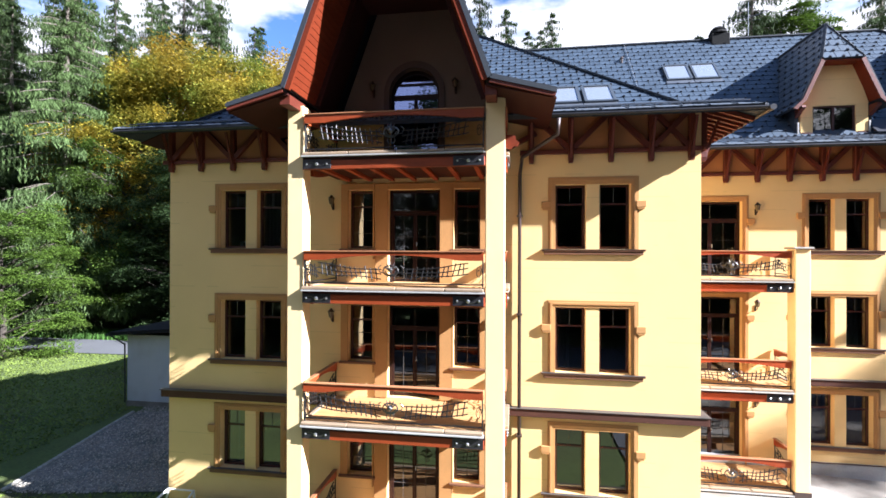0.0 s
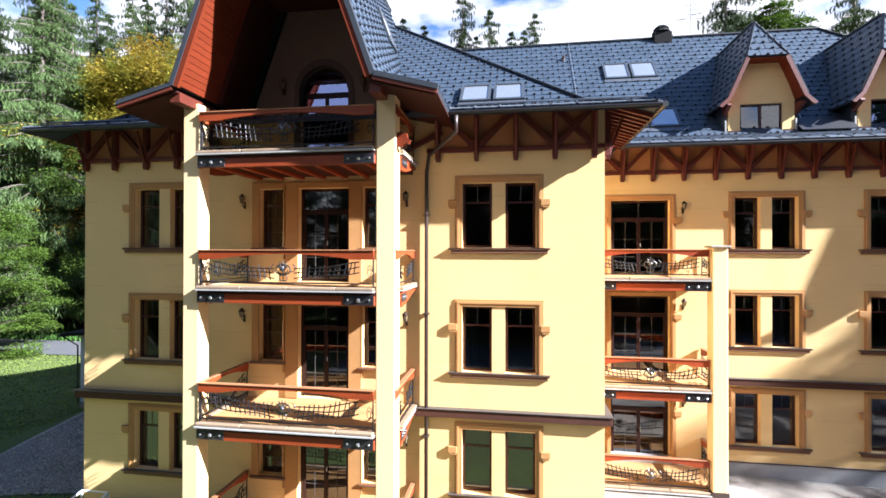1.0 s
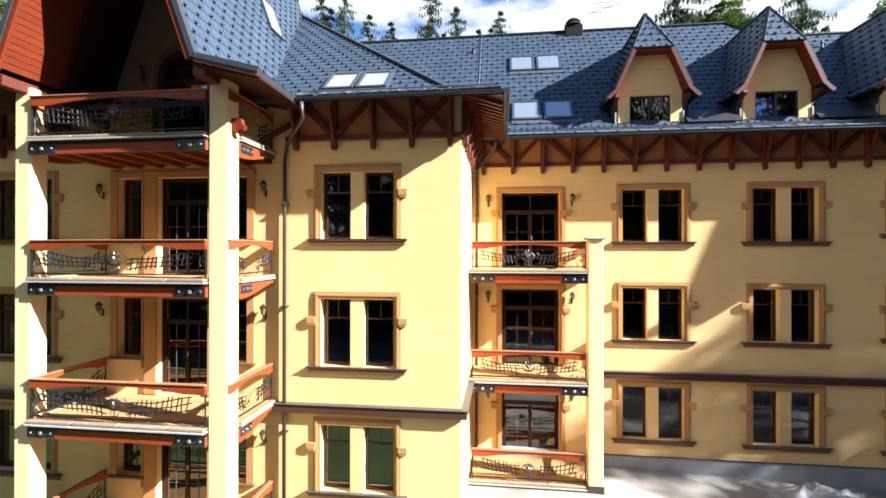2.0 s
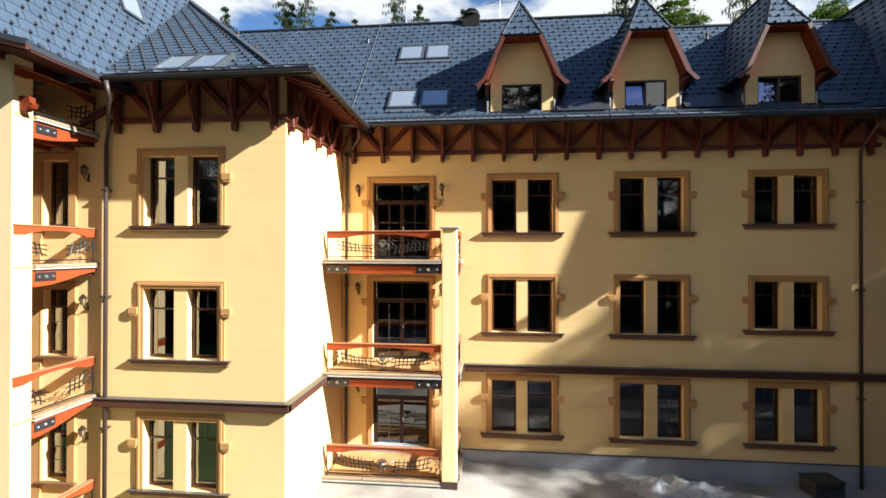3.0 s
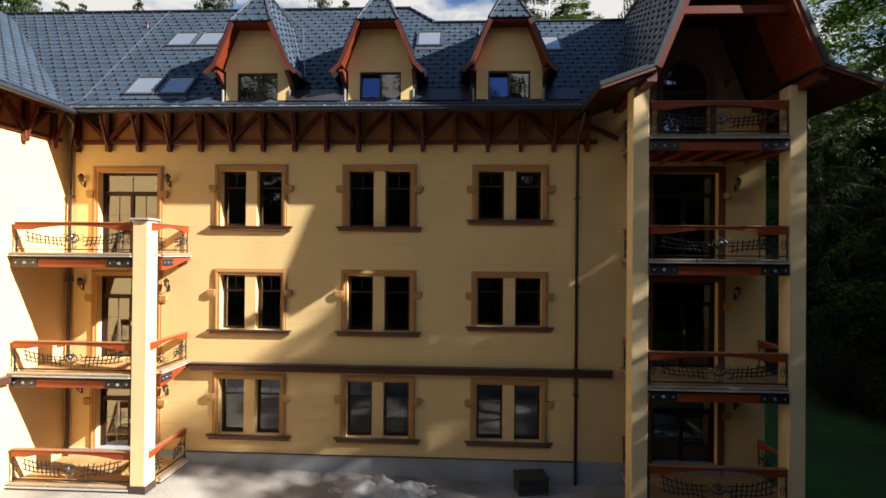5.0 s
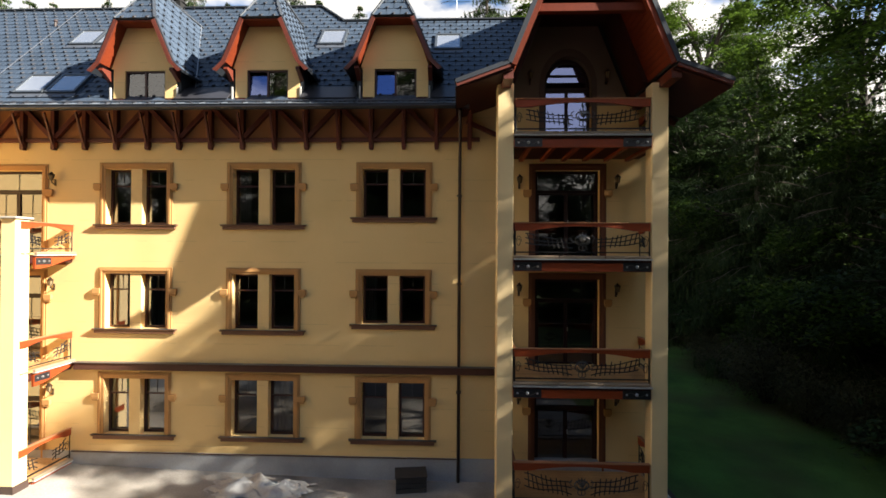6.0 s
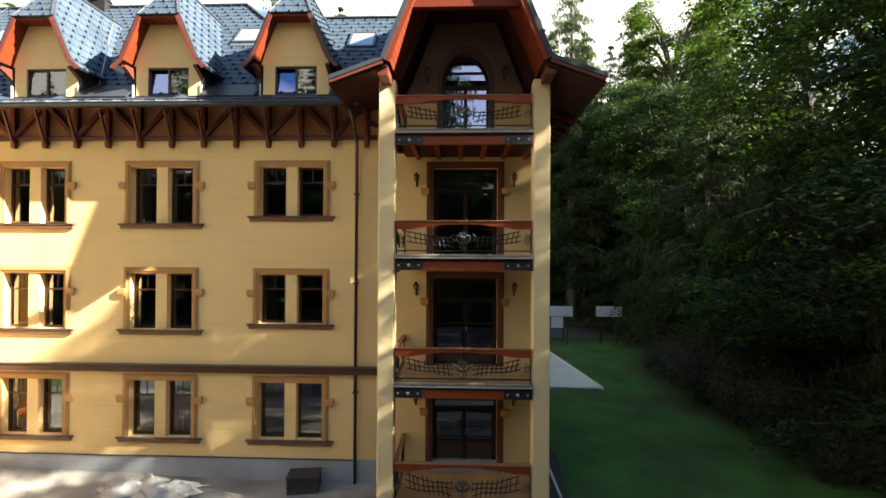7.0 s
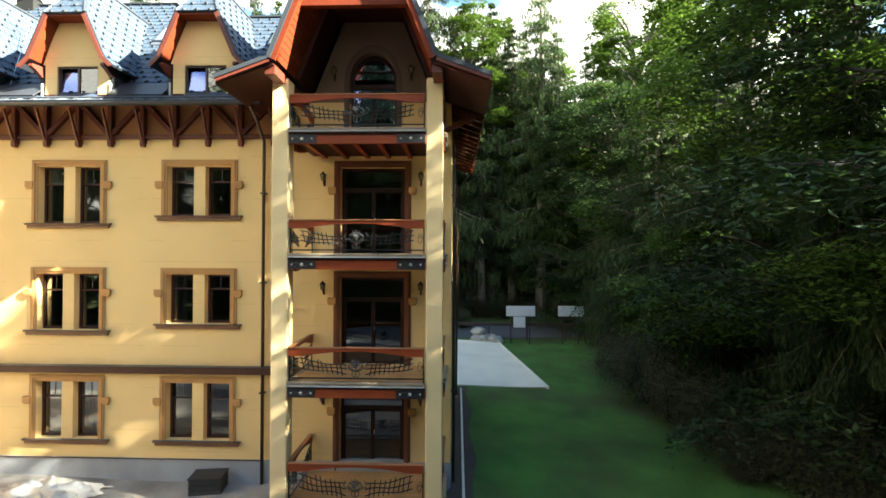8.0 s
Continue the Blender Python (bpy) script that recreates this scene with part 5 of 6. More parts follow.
BRACE_MESH = beam(bmesh.new(), (0, -0.13, 9.70), (0, -0.46, 10.62), 0.055, 0.065)
FBRACE = part("eave_brace", BRACE_MESH, TRUSSWOOD, building, "dark red-brown eave brace", (-19.08, F, 0)).data


def frieze(xs, m, start=0, braced=True, crossed=False):
    """Posts at xs with a chord, outward braces and zigzag struts, in the wall's own frame."""
    part("frieze_panel", boxes((xs[0] - 0.10, xs[-1] + 0.10, -0.018, -0.003, 9.90, 10.875)), FRIEZE, building, "brown ochre rendered band under the eaves").matrix_basis = m
    for x in xs:
        shared("frieze_post", FPOST, building, m @ pose(x, 0, 0))
        if braced:
            shared("eave_brace", FBRACE, building, m @ pose(x, 0, 0))
    part("chord", boxes((xs[0] - 0.3, xs[-1] + 0.3, -0.10, -0.004, 9.82, 9.935), bevel=0.008), TRUSSWOOD, building, "dark red-brown timber chord").matrix_basis = m
    for i, (a, b) in enumerate(zip(xs, xs[1:])):
        (xa, xb) = (a, b) if (i + start) % 2 else (b, a)
        bm = beam(bmesh.new(), (xa + (xb - xa) * 0.06, -0.10, 9.95), (xb - (xb - xa) * 0.06, -0.10, 10.84), 0.13, 0.115, (0, 1, 0))
        part("strut", bm, TRUSSWOOD, building).matrix_basis = m
    if crossed:
        a, b = xs[-2:]
        bm = beam(bmesh.new(), (b - (b - a) * 0.06, -0.06, 9.95), (a + (b - a) * 0.06, -0.06, 10.84), 0.13, 0.10, (0, 1, 0))
        part("strut", bm, TRUSSWOOD, building).matrix_basis = m


eave_front(-20.2, -15.5, 10.36, F)
eave_front(-8.2, -3.3, 10.36, F)
eave_front(-4.3, 11.6, RE, R)
frieze([-8.56, -7.55, -6.54, -5.56, -4.60], pose(0, F, 0), crossed=True)
frieze([-19.08, -18.12, -17.1, -16.12, -15.15], pose(0, F, 0), 1)
frieze([-3.95 + 0.974 * k for k in range(17)], pose(0, R, 0))
frieze([0.12 + 0.90 * k for k in range(5)], pose(WR, F, 0, 0, 0, 90))
frieze([0.2 + 0.96 * k for k in range(8)], pose(WL, F + 8, 0, 0, 0, -90))
bm = bmesh.new()
prism(bm, [(x1 + 0.0, F, EZ - 0.10), (WR + 0.003, F, EZ + 0.27), (WR + 0.003, F, EZ + 0.24), (x1, F, EZ - 0.13)], (0, 3.4, 0))
part("soffit", bm, TRUSSWOOD, building, "red-brown boarded soffit")
bm = bmesh.new()
prism(bm, [(x0, F, EZ - 0.10), (WL - 0.003, F, EZ + 0.27), (WL - 0.003, F, EZ + 0.24), (x0, F, EZ - 0.13)], (0, 13, 0))
part("soffit", bm, SOFFIT, building, "dark boarded soffit")
bm = tube(bmesh.new(), [(x1 + 0.06, 10.2, EZ - 0.07), (x1 + 0.06, 14.7, EZ - 0.09)], 0.07, 8)
part("gutter", bm, GUTTER, building, "dark half-round gutter")
for k in range(13):
    part("rafter_tail", beam(bmesh.new(), (WR + 0.05, 10.9 + k * 0.29, EZ + 0.16), (x1 - 0.02, 10.9 + k * 0.29, EZ - 0.16), 0.08, 0.10), TRUSSWOOD, building, "red-brown rafter tail")
# dark sheet panels between the dormers
for xa, xb in ((2.6, 4.25), (6.5, 8.2), (10.45, 11.5)):
    bm = bmesh.new()
    prism(bm, [(xa, 15.75, BZ + 0.03), (xb, 15.75, BZ + 0.03), (xb, 16.35, RZ(16.35) + 0.07), (xa, 16.35, RZ(16.35) + 0.07)], (0, -0.02, 0.03))
    part("valley_sheet", bm, GUTTER, building, "dark sheet metal valley between dormers")


def downpipe(pts, clips):
    ob = part("downpipe", tube(bmesh.new(), pts, 0.048, 10), PIPE, building, "brown metal downpipe", smooth=True)
    for x, y, z in clips:
        part("pipe_clip", boxes((x - 0.075, x + 0.075, y - 0.075, y + 0.1, z - 0.02, z + 0.02)), PIPE, ob)


downpipe([(-7.95, 10.2, EZ - 0.14), (-7.97, 10.3, EZ - 0.5), (-8.8, F - 0.10, 9.75), (-8.86, F - 0.10, 9.3), (-8.86, F - 0.10, -0.5)], [(-8.86, F - 0.10, z) for z in (8.2, 5.6, 2.4)])
downpipe([(11.35, R - 1.0, EZ - 0.14), (11.35, R - 0.6, 10.2), (11.35, R - 0.10, 9.7), (11.35, R - 0.10, -0.5)], [(11.35, R - 0.10, z) for z in (8.2, 5.6, 2.4)])
downpipe([(-3.5, RE - 0.05, EZ - 0.14), (-3.6, RE + 0.3, 10.3), (-4.18, R - 0.10, 9.75), (-4.18, R - 0.10, 0.0)], [(-4.18, R - 0.10, z) for z in (8.2, 5.6, 2.4)])
downpipe([(17.6, 25.4, EZ - 0.25), (17.05, 24.6, 9.6), (16.96, 24.6, -0.6)], [])
downpipe([(17.0, R + 0.9, EZ - 0.1), (16.93, R + 0.6, 10.1), (16.90, R + 0.35, 9.7), (16.90, R + 0.35, -0.6)], [(16.90, R + 0.35, z) for z in (8.2, 5.6, 2.4)])


# ---- the ground and what lies on it ----
def ground_z(x, y):
    """Level court, falling to the left, rising behind into a wooded slope."""
    def ease(a, b, v):
        u = max(0.0, min(1.0, (v - a) / (b - a)))
        return u * u * (3 - 2 * u)
    z = -0.30 - 1.0 * ease(-14, -29, x) - 0.18 * ease(15, 21, x)
    z += 13.0 * ease(41, 95, y) + 9.0 * ease(100, 300, y)
    z += 4.5 * ease(32, 75, x) * (1 - 0.5 * ease(60, 110, y))
    z += 0.10 * noise.noise((x * 0.13, y * 0.13, 0)) * ease(17, 24, abs(x - 1))
    return z


bm = bmesh.new()
xs = sorted({*[-900, -500, -300, -180, -120, -90], *[-70 + 2.5 * i for i in range(57)], *[80, 110, 180, 300, 500, 900]})
ys = sorted({*[-900, -500, -300, -180, -100, -60], *[-40 + 2.5 * i for i in range(50)], *[95, 110, 140, 190, 300, 500, 900]})
grid = [[bm.verts.new((x, y, ground_z(x, y))) for x in xs] for y in ys]
for j in range(len(ys) - 1):
    for i in range(len(xs) - 1):
        bm.faces.new((grid[j][i], grid[j][i + 1], grid[j + 1][i + 1], grid[j + 1][i]))
tagged(part("ground", bm, SOIL, None, "mown grass with bare earth and moss", smooth=True), category="ground", kind="structure")


def strip(name, left, right, lift, mat, label, category, depth=0.0):
    """A surface between two edges that follows the ground."""
    bm = bmesh.new()
    rows = []
    for a, b in zip(left, right):
        n = 6
        rows.append([bm.verts.new((a[0] + (b[0] - a[0]) * k / n, a[1] + (b[1] - a[1]) * k / n,
                                   ground_z(a[0] + (b[0] - a[0]) * k / n, a[1] + (b[1] - a[1]) * k / n) + lift)) for k in range(n + 1)])
    for r, s in zip(rows, rows[1:]):
        for k in range(len(r) - 1):
            bm.faces.new((r[k], r[k + 1], s[k + 1], s[k]))
    if depth:
        res = bmesh.ops.extrude_face_region(bm, geom=bm.faces[:])
        bmesh.ops.translate(bm, verts=[v for v in res["geom"] if isinstance(v, bmesh.types.BMVert)], vec=(0, 0, -depth))
    return tagged(part(name, bm, mat, None, label), category=category, kind="structure")


road_x = [-150 + 4 * i for i in range(70)]
road_y = lambda x: 35.0 + 0.16 * max(0, x + 30)
strip("road", [(x, road_y(x) - 2.6) for x in road_x], [(x, road_y(x) + 2.6) for x in road_x], 0.06, ASPHALT, "grey asphalt lane crossing behind the house", "road")
court = bmesh.new()
cx_, cy_ = [-5.0 + 0.8 * i for i in range(28)], [8.4 + 0.9 * i for i in range(8)] + [R - 0.04]
cv = [[court.verts.new((x, y, 0.06 - 0.30 * max(0, min(1, (x + 1) / 9)) + 0.02 * noise.noise((x, y, 3)))) for x in cx_] for y in cy_]
for j in range(len(cy_) - 1):
    for i in range(len(cx_) - 1):
        court.faces.new((cv[j][i], cv[j][i + 1], cv[j + 1][i + 1], cv[j + 1][i]))
tagged(part("pavement", court, CONCRETE, None, "stained grey concrete court before the recessed wall"), category="pavement", kind="structure")
# This ground is out of view; dark asphalt is assumed to cut bounced light.
strip("pavement", [(-18.6, -14.0 + 2.8 * k) for k in range(7)], [(-5.0, -14.0 + 2.8 * k) for k in range(7)], 0.05, ASPHALT, "unseen asphalt before the house, added to dim bounced light", "pavement")
strip("pavement", [(-4.99, -14.0 + 2.8 * k) for k in range(9)], [(16.6, -14.0 + 2.8 * k) for k in range(9)], 0.05, ASPHALT, "unseen asphalt before the house, added to dim bounced light", "pavement")
strip("lawn", [(16.9, 5.0 + 2.5 * k) for k in range(15)], [(29.5, 5.0 + 2.5 * k) for k in range(15)], 0.03, LAWN, "mown green lawn beside the house", "lawn")
strip("earth", [(16.78, 12.0 + 1.42 * k) for k in range(11)], [(17.55 + 0.12 * math.sin(k * 1.9), 12.0 + 1.42 * k) for k in range(11)], 0.05, EARTH, "bare brown earth along the foot of the wall", "earth")
strip("pavement", [(17.0, 26.3 + 1.4 * k) for k in range(10)], [(21.6 - 0.155 * 1.1 * k, 26.5 + 1.4 * k) for k in range(10)], 0.09, PAVING, "pale concrete hardstanding beside the lawn", "pavement", 0.12)
kerb = thing("kerb", "row of pale kerb stones edging the hardstanding", "kerb", kind="structure")
stone = boxes((-0.06, 0.06, 0.0, 0.93, -0.12, 0.16), bevel=0.015)
first = part("kerb_stone", stone, PAVING, kerb)
for k in range(14):
    x, y = 21.68 - 0.122 * k * 0.93, 26.3 + 0.95 * k
    m = pose(x, y, ground_z(x, y), 0, 0, 7)
    if k == 0:
        first.matrix_basis = m
    else:
        shared("kerb_stone", first.data, kerb, m)
flank = thing("edging", "pale concrete edging strips along the foot of the house", "edging", kind="structure")
slip = part("edging_stone", boxes((-0.04, 0.04, 0.0, 0.97, -0.15, 0.14), bevel=0.012), PAVING, flank)
for k in range(15):
    m = pose(17.2, 10.6 + k, ground_z(17.2, 10.6 + k), 0, 0, 0)
    if k == 0:
        slip.matrix_basis = m
    else:
        shared("edging_stone", slip.data, flank, m)
strip("gravel", [(-28.6, 20.4), (-28.0, 17.4), (-27.4, 15.0), (-26.8, 12.8)], [(-19.0, 22.5), (-19.0, 18.0), (-19.0, 14.5), (-19.0, 12.5)], 0.05, GRAVEL, "grey gravel yard beside the wing", "gravel")
rnd = random.Random(9)
verts, faces = [], []
while len(faces) < 48000:
    y = rnd.uniform(12.6, 21.5)
    x = rnd.uniform(-26.8 - (y - 12.8) * 0.237 + 0.2, -19.1)
    r, z, a = rnd.uniform(0.025, 0.06), ground_z(x, y) + 0.045, rnd.uniform(0, 6.283)
    b = len(verts)
    verts += [(x + r * math.cos(a + q), y + r * math.sin(a + q), z) for q in (0, 1.5, 3.1, 4.6)] + [(x, y, z + r * 0.9)]
    faces += [(b, b + 1, b + 4), (b + 1, b + 2, b + 4), (b + 2, b + 3, b + 4), (b + 3, b, b + 4)]
me = bpy.data.meshes.new("pebbles")
me.from_pydata(verts, [], faces)
me.materials.append(PEBBLE)
tagged(new("pebbles", me), "loose grey and pale pebbles over the yard", "pebbles", kind="stuff")
edge = thing("edging", "row of small stone setts edging the gravel", "edging", kind="structure")
sett = part("sett", boxes((-0.08, 0.08, -0.11, 0.11, -0.06, 0.09), bevel=0.02), ROCK, edge)
path_pts = [(-28.6 + 1.8 * k / 29, 20.4 - 7.6 * k / 29) for k in range(30)]
for k, (x, y) in enumerate(path_pts):
    m = pose(x, y, ground_z(x, y) + 0.02, 0, 0, 12 + 6 * math.sin(k * 2.3))
    if k == 0:
        sett.matrix_basis = m
    else:
        shared("sett", sett.data, edge, m)

# garage behind the wing
gar = thing("garage", "small white rendered garage with a dark flat roof", "garage", (-29.9, 21.5, 0))
gz = -1.32
part("wall", boxes((0, 7.0, 0, 5.5, gz + 0.35, 2.62)), WHITEWALL, gar, "off-white rendered wall")
part("plinth", boxes((-0.03, 7.03, -0.03, 5.53, gz - 0.4, gz + 0.349)), CONCRETE, gar, "grey cement plinth")
bm = bmesh.new()
prism(bm, [(-0.75, -0.5, 2.62), (7.3, -0.5, 3.25), (7.3, -0.5, 3.43), (-0.75, -0.5, 2.80)], (0, 6.6, 0))
part("roof", bm, FELT, gar, "black roofing felt")
part("gutter", tube(bmesh.new(), [(-0.8, -0.55, 2.66), (-0.8, 6.1, 2.64)], 0.07, 8), GUTTER, gar)
part("downpipe", tube(bmesh.new(), [(-0.8, -0.3, 2.6), (-0.1, -0.08, 2.1), (-0.06, -0.08, gz + 0.3)], 0.04, 8), GUTTER, gar)

# cellar hatch at the wing's outer corner
hatch = thing("cellar_hatch", "white metal framed cellar hatch against the wall", "hatch", (-19.0, 10.6, 0))
bm = tube(bmesh.new(), [(-0.35, 0.6, -1.0), (-0.1, 0.62, 0.20), (0.72, 0.62, 0.20), (0.80, 0.62, -0.9)], 0.035, 6)
tube(bm, [(-0.1, 0.62, 0.20), (-0.35, -0.6, -0.2), (-0.4, -0.65, -1.0)], 0.035, 6)
tube(bm, [(0.72, 0.62, 0.20), (0.75, -0.6, -0.2), (0.78, -0.65, -1.0)], 0.035, 6)
part("hatch_frame", bm, WHITEMETAL, hatch, "white painted tubular frame")
part("curb", boxes((-0.42, 0.84, -0.7, 0.70, -1.3, -0.75)), CONCRETE, hatch)
step = thing("low_wall", "low grey stone wall below the wing windows", "wall", (-17.9, 10.9, 0))
for k in range(7):
    part("coping_stone", boxes((0.45 * k, 0.45 * k + 0.42, -0.15, 0.3, -0.32, -0.02), bevel=0.02), ROCK, step)

# boards by the road
for x, w, low, label in ((20.75, 2.2, 1.70, "blank white board on posts beside the lane"), (24.7, 1.95, 1.72, "blank grey-white board on posts beside the lane")):
    sg = thing("sign_board", label, "sign", (x, 38.2, 0))
    g = ground_z(x + w / 2, 38.2)
    part("panel", boxes((0, w, -0.03, 0.03, low, low + 0.78), bevel=0.01), BOARDWHITE, sg)
    for px in (0.35, w - 0.4):
        part("post", tube(bmesh.new(), [(px, 0.08, g - 0.3), (px, 0.08, low + 0.6)], 0.05, 8), GUTTER, sg)
    if x < 22:
        part("panel", boxes((0.55, 1.45, -0.06, -0.02, low - 0.86, low - 0.03), bevel=0.01), BOARDWHITE, sg, "smaller white panel below")
rail = thing("crash_barrier", "grey metal crash barrier along the lane", "barrier", (16.0, 39.6, 0))
part("rail", boxes((0, 22, -0.04, 0.04, 0.75, 1.0), bevel=0.02), PIPE, rail)
for k in range(8):
    part("stake", boxes((0.5 + 3 * k, 0.6 + 3 * k, 0.05, 0.15, -0.6, 0.95)), PIPE, rail)


def rock_mesh(seed, r, squash=0.7):
    bm = bmesh.new()
    bmesh.ops.create_icosphere(bm, subdivisions=2, radius=r)
    for v in bm.verts:
        n = noise.noise(v.co / r * 1.3 + Vector((seed * 7.1, 0, 0)))
        v.co *= 1 + 0.35 * n
        v.co.z *= squash
    return bm


rnd = random.Random(4)
for i, (x, y, r) in enumerate(((18.6, 39.2, 0.55), (19.0, 39.0, 0.5), (18.7, 39.5, 0.6), (20.0, 38.9, 0.6), (19.4, 39.9, 0.6))):
    tagged(part("rock", rock_mesh(i, r), ROCK, None, "pale rough boulder by the hardstanding", (x, y, ground_z(x, y) + r * 0.3 + (0.5 if i == 2 else 0))), category="rock", group="boulders")
# building rubble and a plastic sheet in the court
bm = bmesh.new()
nu, nv = 26, 14
sheet = [[bm.verts.new((4.3 + 2.9 * i / nu + 0.15 * math.sin(j), 14.2 + 1.0 * j / nv + 0.1 * math.sin(i * 0.7), -0.14 + 0.42 * max(0, math.sin(math.pi * i / nu)) * math.sin(math.pi * j / nv) * (0.6 + 0.8 * noise.noise((i * 0.37, j * 0.5, 2)))
                        + 0.05 * noise.noise((i * 0.9, j * 1.1, 5)))) for i in range(nu + 1)] for j in range(nv + 1)]
for j in range(nv):
    for i in range(nu):
        bm.faces.new((sheet[j][i], sheet[j][i + 1], sheet[j + 1][i + 1], sheet[j + 1][i]))
tagged(part("plastic_sheet", bm, PLASTIC, None, "crumpled pale plastic sheet over rubble", smooth=True), category="sheet")
for i in range(16):
    x, y, r = rnd.uniform(4.9, 8.6), rnd.uniform(13.3, 14.1), rnd.uniform(0.10, 0.26)
    tagged(part("rubble_stone", rock_mesh(20 + i, r, 0.8), RUBBLE, None, "broken brown building stone on the court", (x, y, -0.18 + r * 0.4)), category="stone", group="rubble heap")
crate = thing("wooden_crate", "dark weathered wooden crate against the plinth", "crate", (10.0, 15.2, -0.27), 8)
for y in (-0.30, 0.27):
    for k in range(3):
        part("slat", boxes((-0.40, 0.40, y, y + 0.03, 0.02 + 0.15 * k, 0.15 + 0.15 * k), bevel=0.006), CRATEWOOD, crate)
for x in (-0.43, 0.40):
    for k in range(3):
        part("slat", boxes((x, x + 0.03, -0.30, 0.30, 0.02 + 0.15 * k, 0.15 + 0.15 * k), bevel=0.006), CRATEWOOD, crate)
part("lid", boxes((-0.46, 0.45, -0.33, 0.33, 0.46, 0.49), bevel=0.008), CRATEWOOD, crate)


# ---- trees ----
def clump(verts, faces, at, size, rnd, flat=0.5, droop=0.0, slim=1.0):
    """One small leaf or sprig: a bent pair of faces with a direction of its own."""
    a = rnd.uniform(0, 6.283)
    t = rnd.uniform(-flat, flat)
    d = Vector((math.cos(a), math.sin(a), t - droop)).normalized()
    s = d.cross(Vector((rnd.uniform(-0.5, 0.5), rnd.uniform(-0.5, 0.5), 1))).normalized()
    n = d.cross(s)
    l, w = size * rnd.uniform(0.7, 1.3) / slim ** 0.6, size * rnd.uniform(0.35, 0.6) * slim
    b = len(verts)
    for p in (at - d * l * 0.5, at + s * w * 0.5 + n * w * 0.15, at + d * l * 0.5, at - s * w * 0.5 + n * w * 0.15):
        verts.append(tuple(p))
    faces.append((b, b + 1, b + 2, b + 3))


def mesh_from(name, verts, faces, mat):
    me = bpy.data.meshes.new(name)
    me.from_pydata(verts, [], faces)
    me.materials.append(mat)
    return me


def spruce(h, seed, label, spread=0.2, bare=0.12, mat=None):
    rnd = random.Random(seed)
    ob = thing("spruce_tree", label, "tree")
    bm = tube(bmesh.new(), [(0, 0, -1.5), (0.05, 0, h * 0.3), (0.0, 0.08, h * 0.65), (0, 0, h)], 0.1, 8, [h * 0.014 + 0.05, h * 0.011, h * 0.006, 0.02])
    verts, faces = [], []
    z = h * bare
    while z < h - 0.15:
        f = (z - h * bare) / (h * (1 - bare))
        reach = h * spread * (1 - f) ** 0.74 * rnd.uniform(0.72, 1.15) + 0.24
        for k in range(rnd.randint(5, 7) if f < 0.7 else rnd.randint(6, 8)):
            if f < 0.15 and rnd.random() < 0.3:
                continue
            a = rnd.uniform(0, 6.283)
            ln = reach * rnd.uniform(0.6, 1.1)
            out = Vector((math.cos(a), math.sin(a), 0))
            n = max(4, int(ln / (0.33 - 0.1 * f)))
            for i in range(1, n + 1):
                u = i / n
                p = out * (ln * u) + Vector((0, 0, z + ln * (0.12 * u - 0.80 * u * u + 0.40 * u ** 4)))
                for q in range(19 if f < 0.7 else 15):
                    side = out.cross(Vector((0, 0, 1))) * rnd.uniform(-1, 1) * 0.25 * ln * (1 - u * 0.7)
                    clump(verts, faces, p + side + Vector((0, 0, -abs(side.length) * 0.35 + rnd.uniform(-1.15 + 0.95 * f, 0.06) * rnd.random() ** 0.5)), (0.40 - 0.19 * f) * (0.7 + 0.3 * h / 25), rnd, 0.4, 2.2 - 1.3 * f, 0.42)
            if f < 0.85 and ln > 0.8:
                tube(bm, [(0, 0, z), tuple(out * ln * 0.5 + Vector((0, 0, z - ln * 0.08))), tuple(out * ln * 0.9 + Vector((0, 0, z - ln * 0.25)))], 0.03, 4, [0.05, 0.03, 0.01])
        for q in range(9):
            a, u = rnd.uniform(0, 6.283), rnd.uniform(0.1, 0.55) * (1.1 - f)
            clump(verts, faces, Vector((math.cos(a) * u, math.sin(a) * u, z + rnd.uniform(-0.3, 0.3))), 0.5 - 0.25 * f, rnd, 0.5, 0.7, 0.7)
        z += h * 0.0235 * rnd.uniform(0.75, 1.25)
    part("trunk", bm, SPRUCEBARK, ob)
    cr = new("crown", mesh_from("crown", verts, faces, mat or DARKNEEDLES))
    cr.parent = ob
    return ob


def spray(verts, faces, at, out, reach, count, leaf, rnd, loose=0.06):
    """A flat, slightly drooping fan of leaves at the end of a twig."""
    side = out.cross(Vector((0, 0, 1)))
    side = side.normalized() if side.length > 1e-3 else Vector((1, 0, 0))
    for i in range(count):
        u, w = rnd.random() ** 0.7, rnd.gauss(0, 0.42)
        p = at + out * (reach * (u - 0.35)) + side * (reach * w * (1.15 - 0.6 * u)) + Vector((0, 0, reach * (loose * rnd.gauss(0, 1) - 0.28 * u * u - 0.16 * w * w)))
        clump(verts, faces, p, leaf, rnd, 0.45 + 3 * (loose - 0.06), 0.25)


